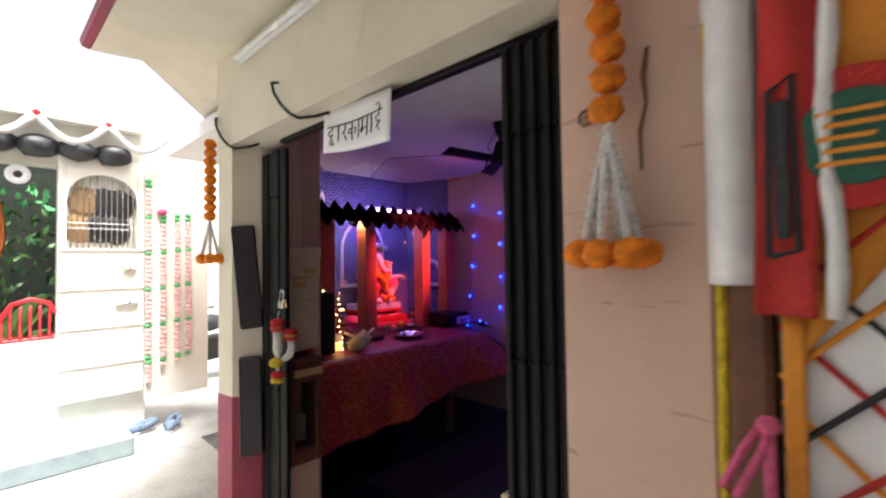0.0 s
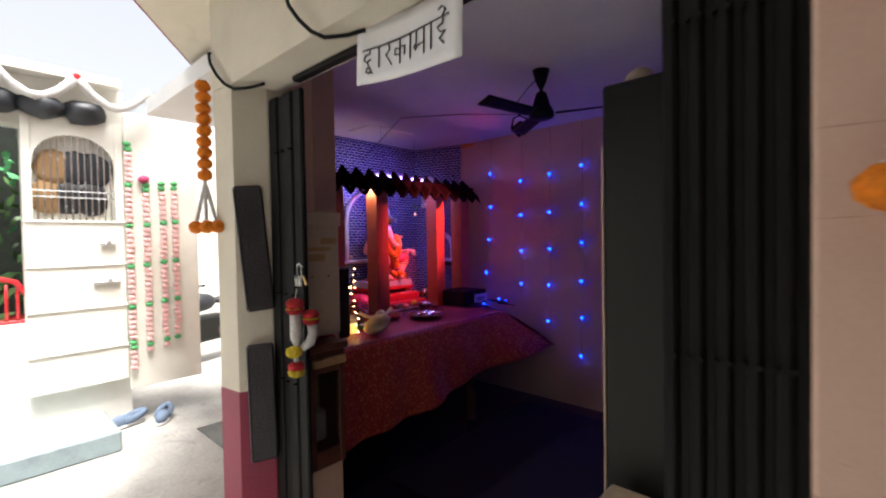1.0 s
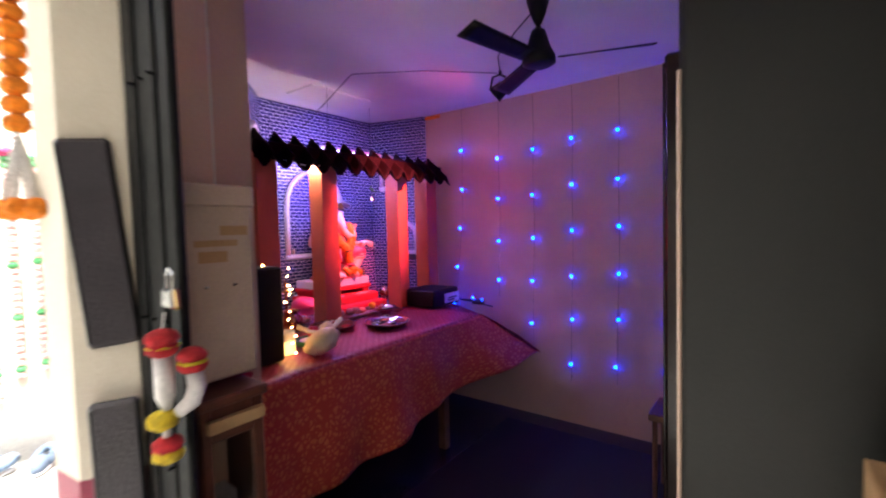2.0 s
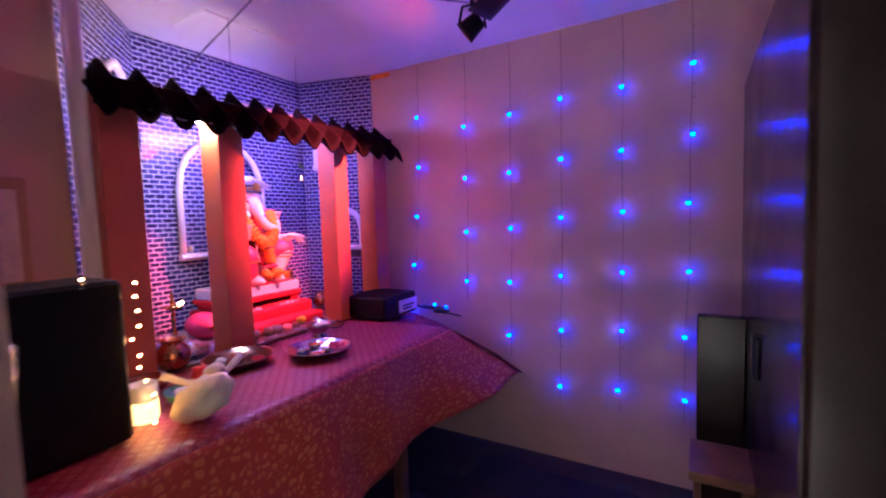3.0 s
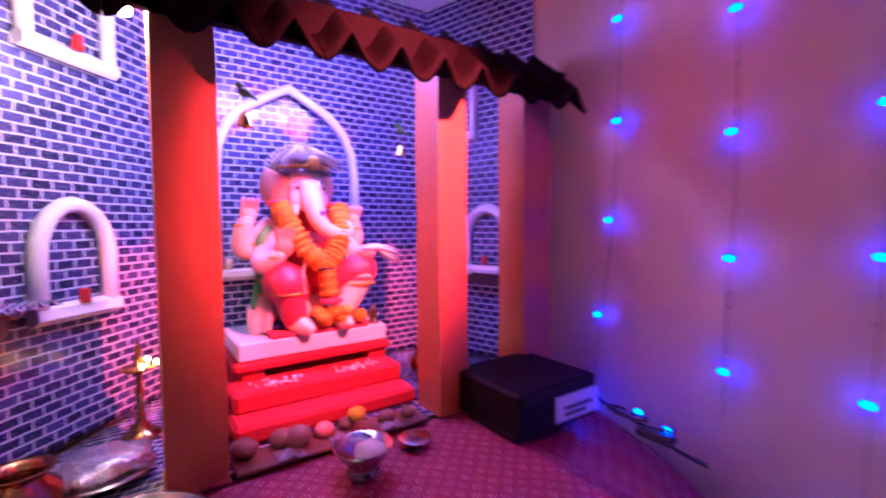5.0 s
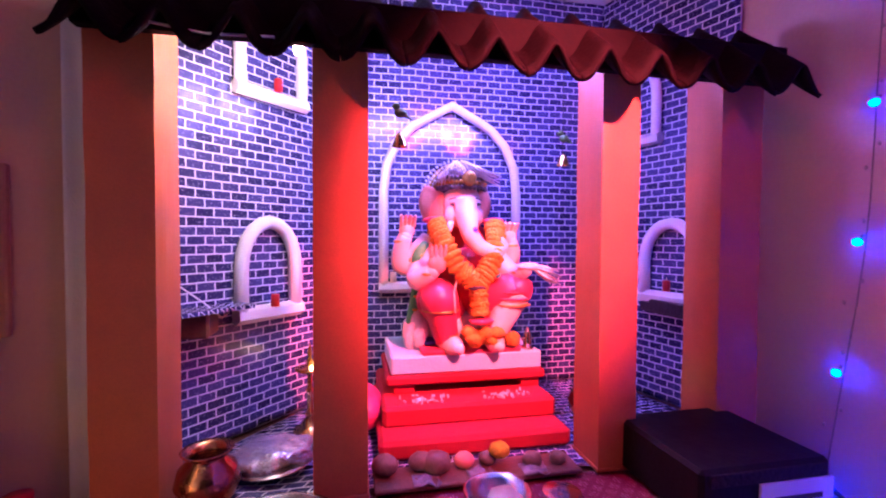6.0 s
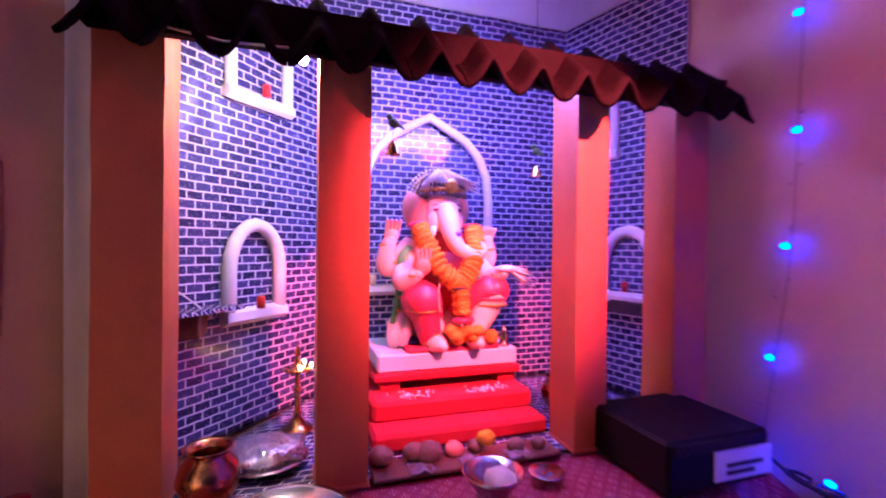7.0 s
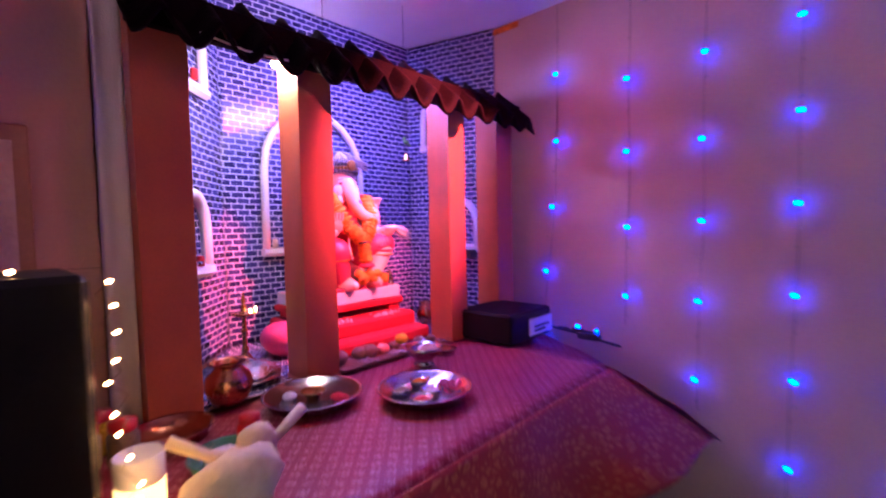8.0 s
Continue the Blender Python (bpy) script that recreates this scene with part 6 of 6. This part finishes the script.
for k in range(8):
    bm = B(); t = B(); lathe(t, [(0.03, 0.0), (0.06, 0.012), (0.085, 0.0), (0.06, -0.004), (0.03, 0.0)], seg=16)
    absorb(bm, t, 0, Matrix.Translation((X + 0.015, -1.2 + 0.2 * k, 2.30 - 0.05 * (k % 2))) @ Matrix.Rotation(radians(90), 4, "Y"))
    ball(bm, (X + 0.02, -1.2 + 0.2 * k, 2.30 - 0.05 * (k % 2)), 0.03, (0.4, 1, 1), 1, 1)
    single("paper_flower", bm, [PAPER, INK], (0, 0, 0), "white paper flower along the top of the opening", "flower", "paper flowers")
bm = B(); sheet(bm, lambda u, v: (X - 0.5 + 0.05 * math.sin(u * 9), 0.05 + 0.14 * u + 0.22 * math.sin(v * 2.6) * 0.8 - 0.22, 1.15 + 1.05 * v), 10, 20, 0.01)
single("orange_drape", bm, ORANGEDRAPE, (0, 0, 0), "curving orange silk drape inside the opposite shrine", "drape", smooth=True)
pl = thing("banana_plant", (X - 0.42, 0.12, 0.50), "green banana plant leaves beside the opening", "plant")
random.seed(5)
for k in range(9):
    a, up = random.uniform(-1.2, 1.6), random.uniform(0.5, 0.95)
    bm = B(); sheet(bm, lambda u, v: (0.12 * math.sin(a) * u + 0.06 * (v - 0.5) * math.sin(math.pi * u), 0.42 * u * math.sin(a) + (v - 0.5) * 0.10 * math.sin(math.pi * u) , up * u ** 0.7 - 0.25 * u ** 3 + 0.03 * abs(v - 0.5)), 10, 4, 0.003)
    part("leaf", bm, LEAF, pl, smooth=True)
random.seed(31)
bm = B()
for k in range(420):
    yy, zz = random.uniform(-1.3, 0.68), random.uniform(0.85, 2.3)
    a, b2, w = random.uniform(0, 6.28), random.uniform(-0.5, 0.5), random.uniform(0.03, 0.07)
    c = Vector((X - 1.35 + random.uniform(0, 0.35), yy, zz))
    d1, d2 = Vector((b2, math.cos(a), math.sin(a))) * w, Vector((0.3, -math.sin(a), math.cos(a))) * w * 0.35
    merge(bm, [c - d1, c + d2 + Vector((0.015, 0, 0)), c + d1, c - d2], [(0, 1, 3), (1, 2, 3)], 0 if k % 4 else 1)
tagged(single("hanging_foliage", bm, [LEAF, GREENPAPER], (0, 0, 0), "dense green leaf backdrop inside the opposite shrine", "foliage"), kind="stuff")
bm = B()
for k in range(14):
    ball(bm, (X - 0.45, -0.02 + 0.02 * math.sin(k), 1.95 - 0.06 * k), 0.022, (1, 1, 1), 1, 0, 0.3)
tagged(single("yellow_flower_string", bm, POMYEL, (0, 0, 0), "yellow flower string hanging in the opposite shrine", "garland"), kind="stuff")
for k in range(12):
    bm = B(); ball(bm, (X - 0.1, -0.6 + 0.09 * k, 2.12 + 0.05 * math.sin(k * 2)), 0.03, (0.3, 0.8, 1.2), 1, 0, 0.3)
    single("mango_leaf", bm, GREENPAPER, (0, 0, 0), "bright green leaf hanging across the opening", "leaf", "hanging leaves")
ch = thing("red_plastic_chair", (X - 0.38, 0.30, 0.50), "red moulded plastic chair behind the low wall", "chair")
bm = B(); box(bm, -0.2, 0.2, -0.2, 0.2, 0.28, 0.31, 0.01)
part("seat", bm, REDPLASTIC, ch)
bm = B(); tube(bm, [(0.2, -0.2, 0.3), (0.22, -0.19, 0.5), (0.23, -0.12, 0.62), (0.23, 0, 0.66), (0.23, 0.12, 0.62), (0.22, 0.19, 0.5), (0.2, 0.2, 0.3)], 0.022, 8)
for k in range(5):
    tube(bm, [(0.2, -0.13 + 0.065 * k, 0.32), (0.228, -0.13 + 0.065 * k, 0.60)], 0.012, 6)
part("backrest", bm, REDPLASTIC, ch, smooth=True)
for px, py in ((-0.17, -0.17), (-0.17, 0.17), (0.17, -0.17), (0.17, 0.17)):
    bm = B(); tube(bm, [(px, py, 0.28), (px * 1.1, py * 1.1, 0.0)], 0.02, 6)
    part("leg", bm, REDPLASTIC, ch)

def shoe(at, rz):
    s = thing("canvas_shoe", at, "grey blue canvas slip-on shoe lying on the ground", "shoe", "pair of shoes", rz)
    s.matrix_basis = s.matrix_basis @ Matrix.Diagonal((1.1, 1.0, 1.45, 1))
    bm = B(); ball(bm, (0, 0, 0.012), 0.06, (0.8, 2.5, 0.24), 3)
    part("sole", bm, FOAM, s, smooth=True)
    bm = B(); ball(bm, (0, -0.045, 0.038), 0.052, (0.85, 1.9, 0.75), 3)
    part("toe_cap", bm, SHOEBLUE, s, smooth=True)
    bm = B(); tube(bm, [(0.042, -0.02, 0.04), (0.042, 0.09, 0.055), (0.02, 0.14, 0.065), (-0.02, 0.14, 0.065), (-0.042, 0.09, 0.055), (-0.042, -0.02, 0.04)], 0.022, 8)
    part("heel_collar", bm, SHOEBLUE, s, smooth=True)
    bm = B(); ball(bm, (0, 0.05, 0.045), 0.036, (0.8, 1.8, 0.4), 2)
    part("insole", bm, RUBBER, s, smooth=True)
shoe((-5.15, 1.07, FLOOR), 10)
shoe((-5.03, 1.32, FLOOR), 62)

mc = thing("parked_motorcycle", (-6.9, 2.35, FLOOR), "dark motorcycle parked along the bright lane", "motorcycle", rz=20)
for yy in (-0.65, 0.65):
    bm = B(); t = B(); lathe(t, [(0.24, -0.04), (0.30, -0.045), (0.325, 0.0), (0.30, 0.045), (0.24, 0.04), (0.24, -0.04)], seg=26)
    absorb(bm, t, 0, Matrix.Translation((0, yy, 0.325)) @ Matrix.Rotation(radians(90), 4, "Y"))
    w = part("wheel", bm, RUBBER, mc, smooth=True)
    bm = B()
    for k in range(6):
        a = math.pi * k / 6
        tube(bm, [(0, yy - 0.24 * math.cos(a), 0.325 - 0.24 * math.sin(a)), (0, yy + 0.24 * math.cos(a), 0.325 + 0.24 * math.sin(a))], 0.01, 5)
    part("spokes", bm, CHROME, w)
bm = B(); ball(bm, (0, -0.1, 0.80), 0.17, (0.8, 1.5, 0.75), 3)
part("tank", bm, BAGBLACK, mc, smooth=True)
bm = B(); ball(bm, (0, 0.42, 0.80), 0.15, (0.8, 2.0, 0.4), 3)
part("seat", bm, RUBBER, mc, smooth=True)
bm = B(); box(bm, -0.12, 0.12, -0.25, 0.25, 0.28, 0.62, 0.03)
part("engine", bm, GREYSTEEL, mc)
bm = B(); tube(bm, [(0.07, -0.65, 0.325), (0.07, -0.42, 0.98)], 0.022, 8); tube(bm, [(-0.07, -0.65, 0.325), (-0.07, -0.42, 0.98)], 0.022, 8)
part("fork", bm, CHROME, mc)
bm = B(); tube(bm, [(0.36, -0.28, 1.06), (0.2, -0.40, 1.04), (-0.2, -0.40, 1.04), (-0.36, -0.28, 1.06)], 0.014, 8)
part("handlebar", bm, BLACK, mc, smooth=True)
bm = B(); ball(bm, (0, -0.5, 0.90), 0.09, (1, 0.8, 1), 2)
part("headlight", bm, SILVER, mc, smooth=True)
bm = B(); box(bm, -12, -11.7, -1.0, 9.0, FLOOR, 4.2, 0)
setting("wall_far_house", bm, GATEWHITE, "pale house wall at the end of the bright lane", "wall")
bm = B(); box(bm, -12, -4.6, 4.6, 4.8, FLOOR, 3.6, 0)
setting("wall_lane_side", bm, SHADYSTONE, "plain plastered wall along the lane", "wall")
